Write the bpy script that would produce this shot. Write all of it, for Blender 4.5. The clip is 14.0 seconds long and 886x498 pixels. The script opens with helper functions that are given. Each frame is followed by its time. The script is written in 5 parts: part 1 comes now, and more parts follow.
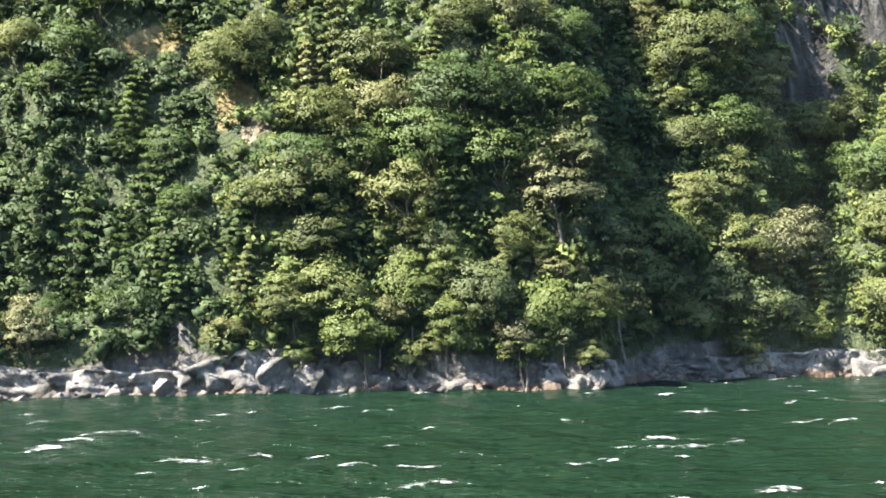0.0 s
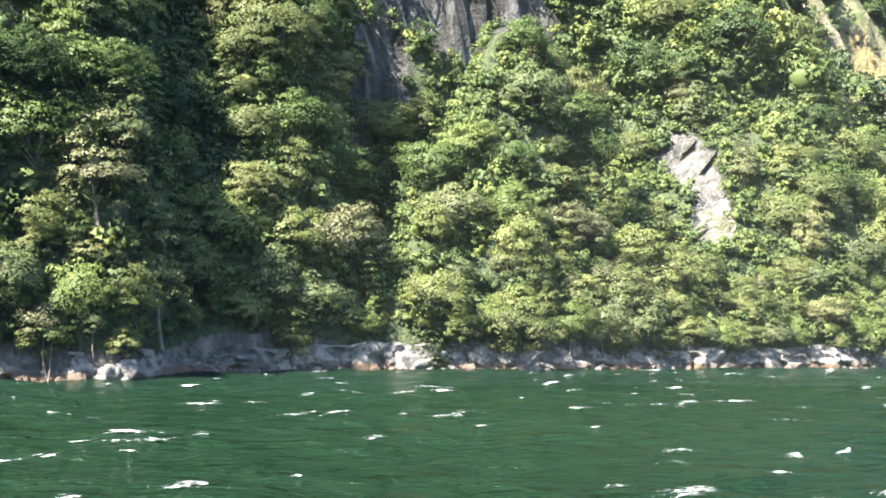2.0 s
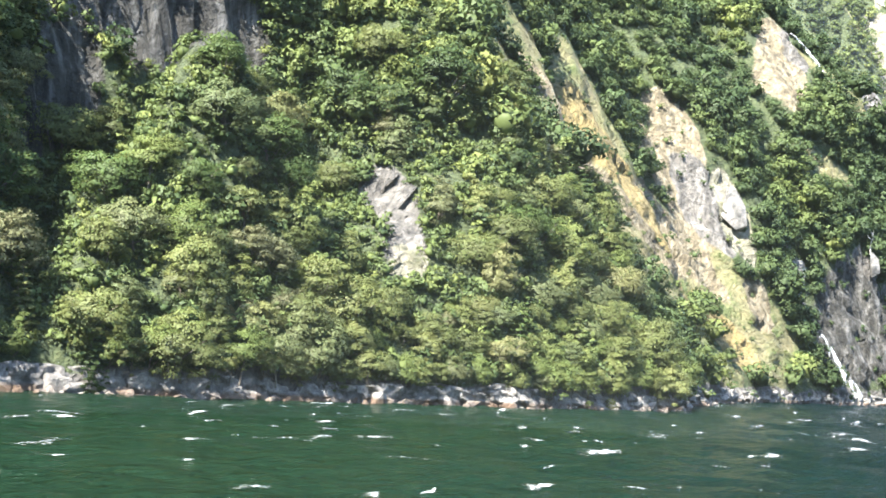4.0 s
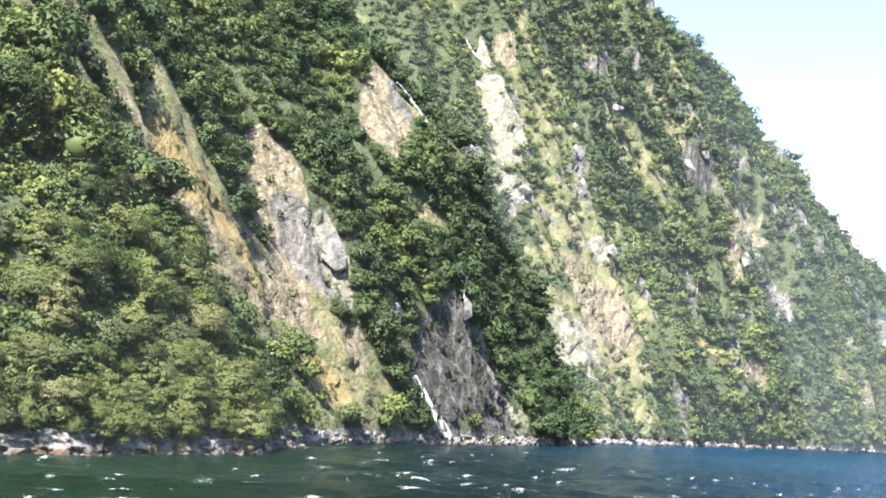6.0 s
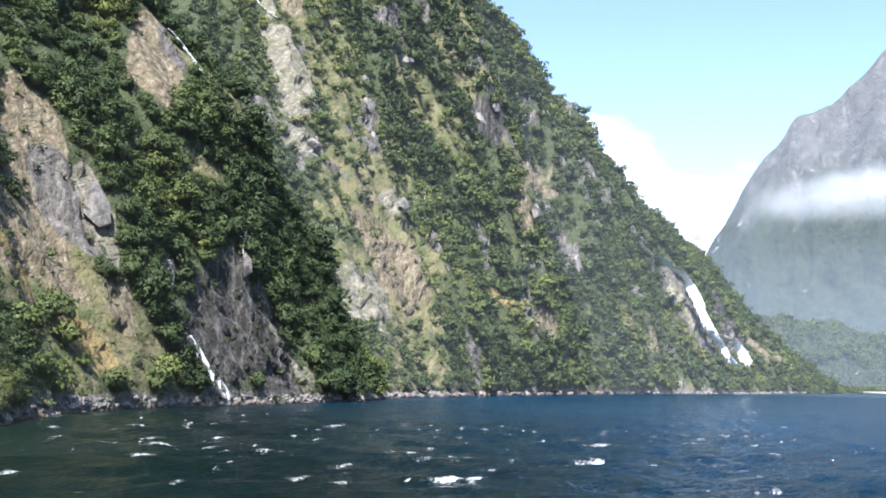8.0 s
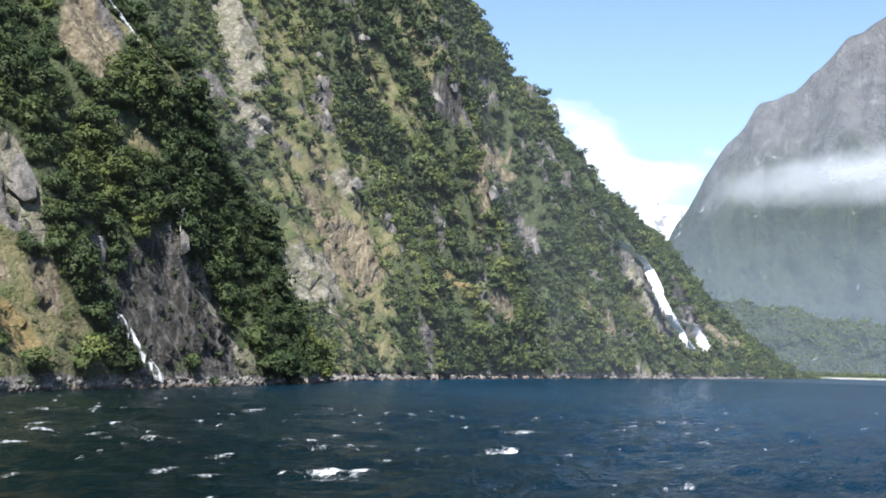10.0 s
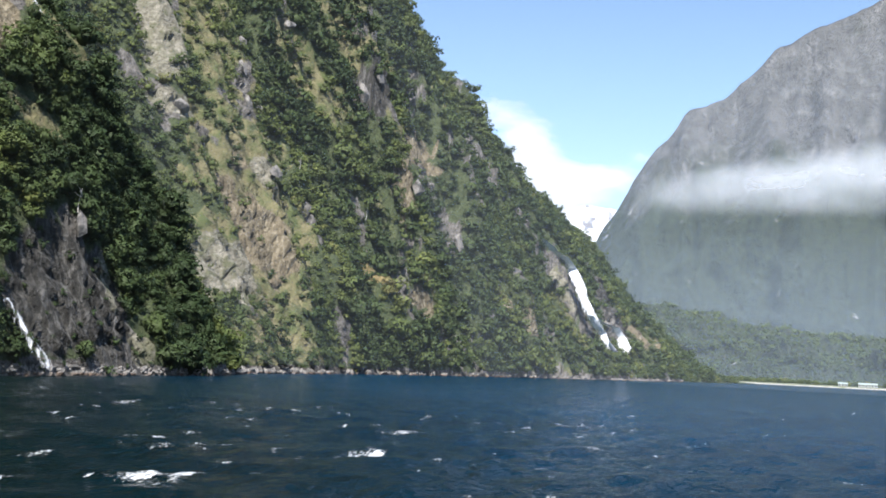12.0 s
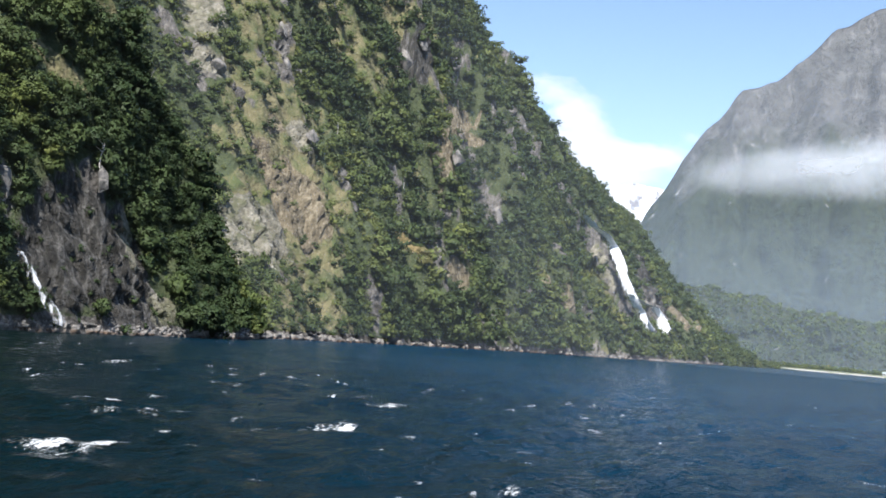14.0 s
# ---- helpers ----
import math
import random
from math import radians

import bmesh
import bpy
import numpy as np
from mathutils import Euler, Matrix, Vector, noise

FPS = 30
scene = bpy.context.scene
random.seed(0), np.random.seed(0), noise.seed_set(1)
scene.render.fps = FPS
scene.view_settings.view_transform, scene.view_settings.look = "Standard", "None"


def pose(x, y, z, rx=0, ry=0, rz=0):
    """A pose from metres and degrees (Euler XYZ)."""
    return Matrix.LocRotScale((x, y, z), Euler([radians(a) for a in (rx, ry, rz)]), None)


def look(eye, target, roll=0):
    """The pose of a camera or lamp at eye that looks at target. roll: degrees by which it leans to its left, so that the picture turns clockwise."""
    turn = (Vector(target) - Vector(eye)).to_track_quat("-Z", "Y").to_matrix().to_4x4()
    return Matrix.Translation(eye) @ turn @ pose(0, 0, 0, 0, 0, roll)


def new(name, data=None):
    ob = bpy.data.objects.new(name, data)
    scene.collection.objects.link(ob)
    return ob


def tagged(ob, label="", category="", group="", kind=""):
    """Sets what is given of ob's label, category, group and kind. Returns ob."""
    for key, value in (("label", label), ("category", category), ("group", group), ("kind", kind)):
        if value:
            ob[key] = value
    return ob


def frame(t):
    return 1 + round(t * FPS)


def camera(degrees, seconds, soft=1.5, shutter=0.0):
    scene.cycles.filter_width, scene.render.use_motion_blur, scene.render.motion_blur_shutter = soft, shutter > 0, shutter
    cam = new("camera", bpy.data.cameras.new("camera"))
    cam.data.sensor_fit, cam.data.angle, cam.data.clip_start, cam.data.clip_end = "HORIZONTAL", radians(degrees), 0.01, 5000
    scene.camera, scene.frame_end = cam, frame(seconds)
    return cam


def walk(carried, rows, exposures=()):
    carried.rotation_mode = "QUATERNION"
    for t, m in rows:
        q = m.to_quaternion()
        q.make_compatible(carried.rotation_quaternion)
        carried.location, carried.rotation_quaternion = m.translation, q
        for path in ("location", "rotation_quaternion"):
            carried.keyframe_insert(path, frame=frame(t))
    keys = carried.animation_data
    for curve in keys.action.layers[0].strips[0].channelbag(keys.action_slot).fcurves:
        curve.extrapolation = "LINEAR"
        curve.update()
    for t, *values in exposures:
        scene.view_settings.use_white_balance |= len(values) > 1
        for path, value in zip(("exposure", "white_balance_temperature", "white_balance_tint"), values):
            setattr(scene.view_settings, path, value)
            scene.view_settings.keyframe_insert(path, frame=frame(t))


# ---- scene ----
cam = camera(42.11, 14.0, soft=1.7)


def shot(x, y, z, yaw, pitch, roll):
    """A pose from a compass heading (degrees from +y towards +x), an upward pitch and a roll."""
    a, b = radians(yaw), radians(pitch)
    return look((x, y, z), (x + 10 * math.sin(a) * math.cos(b), y + 10 * math.cos(a) * math.cos(b), z + 10 * math.sin(b)), roll)


PATH = [
    (0.0, 0.00, 0.00, 9.00, 5.54, 2.83, -0.33),
    (0.5, 2.57, -0.02, 9.00, 8.26, 2.77, 0.82),
    (1.0, 5.19, -0.07, 9.00, 13.21, 3.93, 2.50),
    (1.5, 7.86, -0.15, 9.00, 18.94, 3.02, 1.18),
    (2.0, 10.56, -0.26, 9.00, 23.45, 2.53, 1.40),
    (2.5, 13.30, -0.40, 9.00, 26.31, 2.76, 2.30),
    (3.0, 16.08, -0.56, 9.00, 29.99, 2.97, 3.70),
    (3.2, 17.20, -0.63, 9.00, 30.60, 3.43, 4.14),
    (5.3, 29.25, -1.59, 9.00, 46.16, 6.83, 3.54),
    (5.5, 30.42, -1.70, 9.00, 47.40, 7.37, 3.88),
    (6.0, 33.36, -1.98, 9.00, 53.70, 8.16, 3.56),
    (6.5, 36.32, -2.28, 9.00, 58.49, 7.54, 2.16),
    (7.0, 39.30, -2.58, 9.00, 61.83, 6.86, 1.63),
    (7.5, 42.29, -2.90, 9.00, 63.79, 6.77, 1.47),
    (8.0, 45.30, -3.22, 9.00, 63.60, 6.44, 1.17),
    (8.2, 46.50, -3.35, 9.00, 63.67, 6.24, 1.92),
    (10.3, 59.20, -4.76, 9.00, 65.76, 5.82, 1.40),
    (10.5, 60.41, -4.89, 9.00, 66.24, 6.41, 1.32),
    (11.0, 63.43, -5.22, 9.00, 67.16, 5.75, 3.81),
    (11.5, 66.45, -5.55, 9.00, 68.85, 5.74, 3.13),
    (12.0, 69.47, -5.87, 9.00, 68.85, 5.62, 2.92),
    (12.5, 72.47, -6.19, 9.00, 68.73, 6.14, 2.86),
    (13.0, 75.46, -6.49, 9.00, 68.03, 4.94, 2.90),
    (13.5, 78.44, -6.78, 9.00, 66.80, 3.94, 4.52),
    (14.0, 81.40, -7.06, 9.00, 66.69, 4.14, 5.15),
]
walk(cam, [(t, shot(*row)) for t, *row in PATH], exposures=[(0, 2.52, 6650, 9), (1.5, 2.82, 6600, 9), (3.0, 2.74, 6400, 9), (5.5, 2.2, 6280, 10), (6.5, 1.96, 6200, 12), (7.5, 1.5, 5980, 14), (8.2, 1.28, 5980, 14), (10.5, 0.87, 6120, 12), (14, 0.80, 6150, 12)])

# ---- world and sun ----
SUN = Vector((-0.62, -0.22, 0.75)).normalized()
world = bpy.data.worlds.new("sky")
scene.world = world
world.use_nodes = True
wt = world.node_tree
wt.nodes.clear()
sky = wt.nodes.new("ShaderNodeTexSky")
sky.sky_type, sky.sun_disc = "NISHITA", False
sky.sun_elevation = math.asin(SUN.z)
sky.sun_rotation = math.atan2(SUN.x, SUN.y)
sky.air_density, sky.dust_density, sky.ozone_density = 1.0, 0.3, 1.4
geo = wt.nodes.new("ShaderNodeTexCoord")
sep = wt.nodes.new("ShaderNodeSeparateXYZ")
wt.links.new(geo.outputs["Generated"], sep.inputs[0])
stretch = wt.nodes.new("ShaderNodeMapping")
stretch.inputs["Scale"].default_value = (1.0, 1.0, 2.2)
wt.links.new(geo.outputs["Generated"], stretch.inputs[0])
puffs = wt.nodes.new("ShaderNodeTexNoise")
puffs.inputs["Scale"].default_value, puffs.inputs["Detail"].default_value, puffs.inputs["Roughness"].default_value = 16.0, 8.0, 0.55
wt.links.new(stretch.outputs[0], puffs.inputs["Vector"])
low = wt.nodes.new("ShaderNodeMapRange")
low.inputs["From Min"].default_value, low.inputs["From Max"].default_value = 0.06, 0.22
low.inputs["To Min"].default_value, low.inputs["To Max"].default_value = 0.06, -0.30
wt.links.new(sep.outputs["Z"], low.inputs["Value"])
add = wt.nodes.new("ShaderNodeMath")
wt.links.new(puffs.outputs["Fac"], add.inputs[0])
wt.links.new(low.outputs[0], add.inputs[1])
# heaps of fair-weather cloud over the head of the fjord: heading, elevation, half-width, thickness
for heading, rise, half, thick in ((73.2, 10.4, 2.3, 0.36), (74.6, 9.2, 2.0, 0.32), (76.3, 8.7, 1.8, 0.32), (72.4, 8.8, 2.0, 0.28), (71.2, 12.3, 2.6, 0.30), (69.6, 14.0, 2.2, 0.20), (78.0, 9.8, 2.2, 0.20), (75.2, 12.0, 1.8, 0.14)):
    a, b = radians(heading), radians(rise)
    at = wt.nodes.new("ShaderNodeVectorMath")
    at.operation = "DISTANCE"
    wt.links.new(geo.outputs["Generated"], at.inputs[0])
    at.inputs[1].default_value = (math.sin(a) * math.cos(b), math.cos(a) * math.cos(b), math.sin(b))
    heap = wt.nodes.new("ShaderNodeMapRange")
    heap.interpolation_type = "SMOOTHSTEP"
    heap.inputs["From Min"].default_value, heap.inputs["From Max"].default_value = 2 * math.sin(radians(half) / 2) * 1.3, 0.0
    heap.inputs["To Max"].default_value = thick
    wt.links.new(at.outputs["Value"], heap.inputs["Value"])
    more = wt.nodes.new("ShaderNodeMath")
    wt.links.new(add.outputs[0], more.inputs[0])
    wt.links.new(heap.outputs[0], more.inputs[1])
    add = more
veil = wt.nodes.new("ShaderNodeMapRange")
veil.inputs["From Min"].default_value, veil.inputs["From Max"].default_value = 0.52, 0.72
wt.links.new(add.outputs[0], veil.inputs["Value"])
cloud_mix = wt.nodes.new("ShaderNodeMix")
cloud_mix.data_type = "RGBA"
wt.links.new(veil.outputs[0], cloud_mix.inputs["Factor"])
wt.links.new(sky.outputs[0], cloud_mix.inputs["A"])
cloud_mix.inputs["B"].default_value = (5.6, 5.9, 6.3, 1)
back = wt.nodes.new("ShaderNodeBackground")
back.inputs["Strength"].default_value = 0.11
wt.links.new(cloud_mix.outputs["Result"], back.inputs["Color"])
wout = wt.nodes.new("ShaderNodeOutputWorld")
wt.links.new(back.outputs[0], wout.inputs["Surface"])

sun = new("sun", bpy.data.lights.new("sun", "SUN"))
sun.data.energy, sun.data.angle, sun.data.color = 5.0, radians(0.5), (1.0, 0.95, 0.86)
sun.matrix_world = look(SUN * 1000, (0, 0, 0))


# ---- noise on arrays ----
def hashed(ix, iy, iz, seed):
    h = (ix * 374761393 + iy * 668265263 + iz * 2147483647 + seed * 1274126177) & 0xFFFFFFFF
    h = ((h ^ (h >> 13)) * 1274126177) & 0xFFFFFFFF
    return ((h ^ (h >> 16)) & 0xFFFFFF) / float(0xFFFFFF)


def value_noise(x, y, z=0.0, seed=0):
    """Smooth noise from -1 to 1 on arrays."""
    x, y, z = np.broadcast_arrays(np.asarray(x, float), np.asarray(y, float), np.asarray(z, float))
    ix, iy, iz = (np.floor(v).astype(np.int64) for v in (x, y, z))
    fx, fy, fz = x - ix, y - iy, z - iz
    fx, fy, fz = (v * v * (3 - 2 * v) for v in (fx, fy, fz))
    total = 0.0
    for i in (0, 1):
        for j in (0, 1):
            for k in (0, 1):
                w = (fx if i else 1 - fx) * (fy if j else 1 - fy) * (fz if k else 1 - fz)
                total = total + w * hashed(ix + i, iy + j, iz + k, seed)
    return 2 * total - 1


def fbm(x, y, z=0.0, octaves=4, seed=0, gain=0.5):
    total, amp = 0.0, 1.0
    for o in range(octaves):
        total = total + amp * value_noise(x * 2.0 ** o, y * 2.0 ** o, z * 2.0 ** o, seed + 17 * o)
        amp *= gain
    return total


# ---- the lie of the land ----
# plan of the shore: distance along the fjord, the shore's offset, the slope low down, the height of its break,
# the slope above it, and the height of the crest
LAND_NEAR = [
    # rows before -50 lie out of view, pushed forward to shade the near bank
    (-420, 84, 2.0, 40, 1.6, 300), (-80, 88, 2.0, 40, 1.6, 300), (-50, 119, 2.0, 40, 1.6, 300), (-5, 121.5, 2.0, 40, 1.6, 300), (12, 123.4, 2.2, 40, 1.6, 300), (28, 122.4, 2.3, 40, 1.6, 300),
    (36, 133, 2.4, 40, 1.6, 300), (62, 139, 2.0, 36, 1.5, 300), (95, 138.4, 1.7, 40, 1.5, 300), (116, 137.6, 1.35, 40, 1.6, 300),
    (153, 141, 1.6, 50, 1.7, 320), (184, 147, 1.3, 30, 1.6, 330), (205, 166, 1.7, 60, 1.7, 340),
]
LAND_SPUR = [
    (250, 188, 1.8, 60, 1.7, 350),
    (300, 203, 2.1, 70, 1.5, 360), (330, 207, 3.2, 95, 1.3, 380), (375, 212, 3.4, 105, 0.9, 390), (405, 217, 3.3, 76, 0.95, 390),
    (428, 221, 3.0, 52, 0.9, 400),
]
LAND_FAR = [
    (450, 228, 1.9, 24, 0.9, 400), (466, 234, 1.0, 20, 1.1, 400), (500, 250, 1.1, 60, 1.3, 400),
    (540, 257, 1.4, 80, 1.6, 400), (600, 262, 1.9, 90, 2.0, 395), (670, 271, 2.4, 120, 2.4, 370), (760, 273, 3.2, 150, 3.0, 340),
]
LAND_HEAD = [
    (860, 274, 3.2, 140, 2.8, 322), (950, 269, 2.8, 130, 2.4, 300), (1040, 260, 2.5, 120, 2.2, 283), (1186, 244, 2.1, 110, 1.7, 222),
    (1324, 235, 1.7, 100, 1.4, 186), (1460, 228, 1.5, 90, 1.3, 160), (1577, 220, 1.1, 60, 1.0, 120), (1736, 210, 0.55, 40, 0.7, 84),
    (1880, 202, 0.12, 8, 0.4, 40), (2060, 188, 0.05, 4, 0.05, 14), (2400, 150, 0.04, 4, 0.03, 10),
]


def land(x):
    rows = np.array(LAND_NEAR + LAND_SPUR + LAND_FAR + LAND_HEAD, float)
    return [np.interp(x, rows[:, 0], rows[:, k]) for k in range(1, 6)]


def shore(x):
    """Where the shore lies across the fjord, with its small coves."""
    x = np.asarray(x, float)
    return land(x)[0] + 1.6 * fbm(x / 14.0, 0.0, octaves=3, seed=5) * np.clip((2000 - x) / 400, 0, 1)


# hollows (and, with minus, swells) of the slope: along the shore, height, half-length, half-height, depth
HOLLOWS_NEAR = [
    (-42, 32, 9, 17, 12), (-30, 20, 10, 14, 8), (38, 26, 5, 18, 3), (65, 26, 5, 14, 6), (74, 46, 12, 12, 19), (97, 60, 21, 11, 21), (57, 54, 8, 12, -7), (116, 48, 13, 16, 14),
    (141, 42, 8, 7, 5), (26, 20, 9, 14, -3),
]
HOLLOWS_FAR = [
    # these two sink ground that hid the waterfall's top from the camera
    (1070, 116, 45, 30, 14), (1130, 112, 28, 26, 8),
    (53, 16, 8, 13, -4), (-8, 30, 4, 6, 3), (91, 38, 15, 14, -7), (15, 9, 18, 11, -5), (52, 42, 9, 10, -4), (138, 58, 11, 8, -4), (158, 26, 14, 14, -3), (296, 60, 13, 42, -8),
    (392, 60, 22, 40, 7), (262, 60, 16, 40, 4),
]
HOLLOWS = HOLLOWS_NEAR + HOLLOWS_FAR


def height(x, d):
    """The bare ground's height d metres inland of the shore."""
    x, d = np.broadcast_arrays(np.asarray(x, float), np.asarray(d, float))
    _, a, z1, b, crest = land(x)
    far = np.clip((x - 430) / 200, 0, 1)
    steep = np.clip((a - 0.2) / 0.8, 0, 1)
    gully = steep * (fbm(x / 36.0, d / 60.0, octaves=3, seed=9) * (4.2 + 5.8 * far) + fbm(x / 9.0, d / 12.0, octaves=3, seed=3) * (1.1 + 1.6 * far) + 7.0 * far * fbm(x / 17.0, d / 55.0, octaves=2, seed=8))
    knoll = 3.8 * np.exp(-((x - 14) / 15.0) ** 2) + 3.0 * np.exp(-((x - 98) / 22.0) ** 2) - 1.2 * np.exp(-((x - 40) / 7.0) ** 2) - 3.5 * np.exp(-((x - 62) / 6.0) ** 2)
    gully = gully + knoll * np.exp(-d / 30.0)
    line = np.where(a * d < z1, a * d, z1 + b * (d - z1 / a))
    for cx, cz, rx, rz, deep in HOLLOWS:
        gully = gully - deep * np.exp(-((x - cx) / rx) ** 2 - ((line - cz) / rz) ** 2)
    # a green rib before the pale wall, with a sharp shaded edge on its far side
    edge = 499 + 0.34 * (line - 100)
    rib = np.clip((x - edge + 75) / 75, 0, 1) ** 1.3 * np.clip((edge + 3 - x) / 5, 0, 1)
    gully = gully + 22 * rib * np.clip((line - 55) / 45, 0, 1)
    e = d + gully * np.clip(d / 12.0, 0, 1)
    bank = np.clip(e / 1.6, 0, 1) * 2.4 * steep * (1 + 0.5 * fbm(x / 8.0, 0.0, octaves=2, seed=21))
    z = bank + np.where(a * e < z1, a * e, z1 + b * (e - z1 / a))
    over = z - crest
    z = np.where(over > 0, crest + 25 * (1 - np.exp(-over / 25.0)) - 0.12 * over, z)
    return np.where(d < 0, d * 1.4, np.maximum(z, 0.05 + 0 * z))


# ---- building ----
def mesh_from(name, verts, faces, material=None, smooth=False, normals=None):
    """A mesh from arrays of corners and of faces of one size."""
    verts, faces = np.asarray(verts, np.float32), np.asarray(faces, np.int32)
    me = bpy.data.meshes.new(name)
    n = faces.shape[1]
    me.vertices.add(len(verts))
    me.vertices.foreach_set("co", verts.ravel())
    me.loops.add(faces.size)
    me.loops.foreach_set("vertex_index", faces.ravel())
    me.polygons.add(len(faces))
    me.polygons.foreach_set("loop_start", np.arange(0, faces.size, n, dtype=np.int32))
    me.polygons.foreach_set("loop_total", np.full(len(faces), n, dtype=np.int32))
    if smooth:
        me.polygons.foreach_set("use_smooth", np.ones(len(faces), bool))
    me.update(calc_edges=True)
    if normals is not None:
        me.normals_split_custom_set_from_vertices(np.asarray(normals, np.float32))
    if material:
        me.materials.append(material)
    return me


def grid_faces(nu, nv):
    i, j = np.meshgrid(np.arange(nu - 1), np.arange(nv - 1), indexing="ij")
    a = (i * nv + j).ravel()
    return np.stack([a, a + nv, a + nv + 1, a + 1], 1)


def material(name):
    m = bpy.data.materials.new(name)
    m.use_nodes = True
    return m, m.node_tree.nodes, m.node_tree.links, m.node_tree.nodes["Principled BSDF"]


def ramp(nodes, links, source, stops):
    r = nodes.new("ShaderNodeValToRGB")
    r.color_ramp.elements[0].position, r.color_ramp.elements[0].color = stops[0][0], (*stops[0][1], 1)
    r.color_ramp.elements[1].position, r.color_ramp.elements[1].color = stops[-1][0], (*stops[-1][1], 1)
    for p, c in stops[1:-1]:
        r.color_ramp.elements.new(p).color = (*c, 1)
    links.new(source, r.inputs[0])
    return r.outputs[0]


def noise_tex(nodes, links, vector, scale, detail=4.0, rough=0.55):
    n = nodes.new("ShaderNodeTexNoise")
    n.inputs["Scale"].default_value, n.inputs["Detail"].default_value, n.inputs["Roughness"].default_value = scale, detail, rough
    links.new(vector, n.inputs["Vector"])
    return n.outputs["Fac"]


def mix(nodes, links, fac, a, b, blend="MIX"):
    m = nodes.new("ShaderNodeMix")
    m.data_type, m.blend_type = "RGBA", blend
    for socket, value in (("Factor", fac), ("A", a), ("B", b)):
        if hasattr(value, "links"):
            links.new(value, m.inputs[socket])
        else:
            m.inputs[socket].default_value = value if isinstance(value, (int, float)) else (*value, 1)
    return m.outputs["Result"]


def bump(nodes, links, shader, source, strength, distance):
    b = nodes.new("ShaderNodeBump")
    b.inputs["Strength"].default_value, b.inputs["Distance"].default_value = strength, distance
    links.new(source, b.inputs["Height"])
    links.new(b.outputs[0], shader.inputs["Normal"])
    return b


def leaf_material(name, stops, spread=0.10):
    """Leaves: each tree has its own tint, each clump its own shade of it, and light comes through."""
    m, nodes, links, shader = material(name)
    info = nodes.new("ShaderNodeObjectInfo")
    geom = nodes.new("ShaderNodeNewGeometry")
    tint = ramp(nodes, links, info.outputs["Random"], stops)
    hsv = nodes.new("ShaderNodeHueSaturation")
    links.new(tint, hsv.inputs["Color"])
    shade = nodes.new("ShaderNodeMapRange")
    shade.inputs["To Min"].default_value, shade.inputs["To Max"].default_value = 0.84, 1.2
    links.new(geom.outputs["Random Per Island"], shade.inputs["Value"])
    links.new(shade.outputs[0], hsv.inputs["Value"])
    wave = nodes.new("ShaderNodeMapRange")
    wave.inputs["To Min"].default_value, wave.inputs["To Max"].default_value = 0.485, 0.515
    links.new(geom.outputs["Random Per Island"], wave.inputs["Value"])
    links.new(wave.outputs[0], hsv.inputs["Hue"])
    links.new(hsv.outputs[0], shader.inputs["Base Color"])
    shader.inputs["Roughness"].default_value = 0.55
    shader.inputs["Specular IOR Level"].default_value = 0.2
    through_light = nodes.new("ShaderNodeBsdfTranslucent")
    links.new(hsv.outputs[0], through_light.inputs["Color"])
    both = nodes.new("ShaderNodeMixShader")
    both.inputs[0].default_value = 0.36
    links.new(shader.outputs[0], both.inputs[1])
    links.new(through_light.outputs[0], both.inputs[2])
    links.new(both.outputs[0], nodes["Material Output"].inputs["Surface"])
    return m


OLIVE = leaf_material("olive leaves", [(0, (0.095, 0.112, 0.042)), (0.35, (0.122, 0.140, 0.050)), (0.7, (0.148, 0.168, 0.056)), (1, (0.191, 0.190, 0.080))])
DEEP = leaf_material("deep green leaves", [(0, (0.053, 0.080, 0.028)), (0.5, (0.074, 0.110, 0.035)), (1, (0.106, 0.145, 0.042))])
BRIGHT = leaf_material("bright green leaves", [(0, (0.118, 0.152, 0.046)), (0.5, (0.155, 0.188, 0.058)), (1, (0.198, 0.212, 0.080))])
GREY = leaf_material("grey green leaves", [(0, (0.11, 0.138, 0.058)), (0.5, (0.14, 0.160, 0.070)), (1, (0.175, 0.172, 0.088))])


def bark_material():
    m, nodes, links, shader = material("weathered bark")
    co = nodes.new("ShaderNodeTexCoord").outputs["Object"]
    f = noise_tex(nodes, links, co, 3.0, 5)
    links.new(ramp(nodes, links, f, [(0.3, (0.07, 0.055, 0.04)), (0.7, (0.22, 0.19, 0.15))]), shader.inputs["Base Color"])
    shader.inputs["Roughness"].default_value = 0.9
    bump(nodes, links, shader, f, 0.6, 0.05)
    return m


BARK = bark_material()


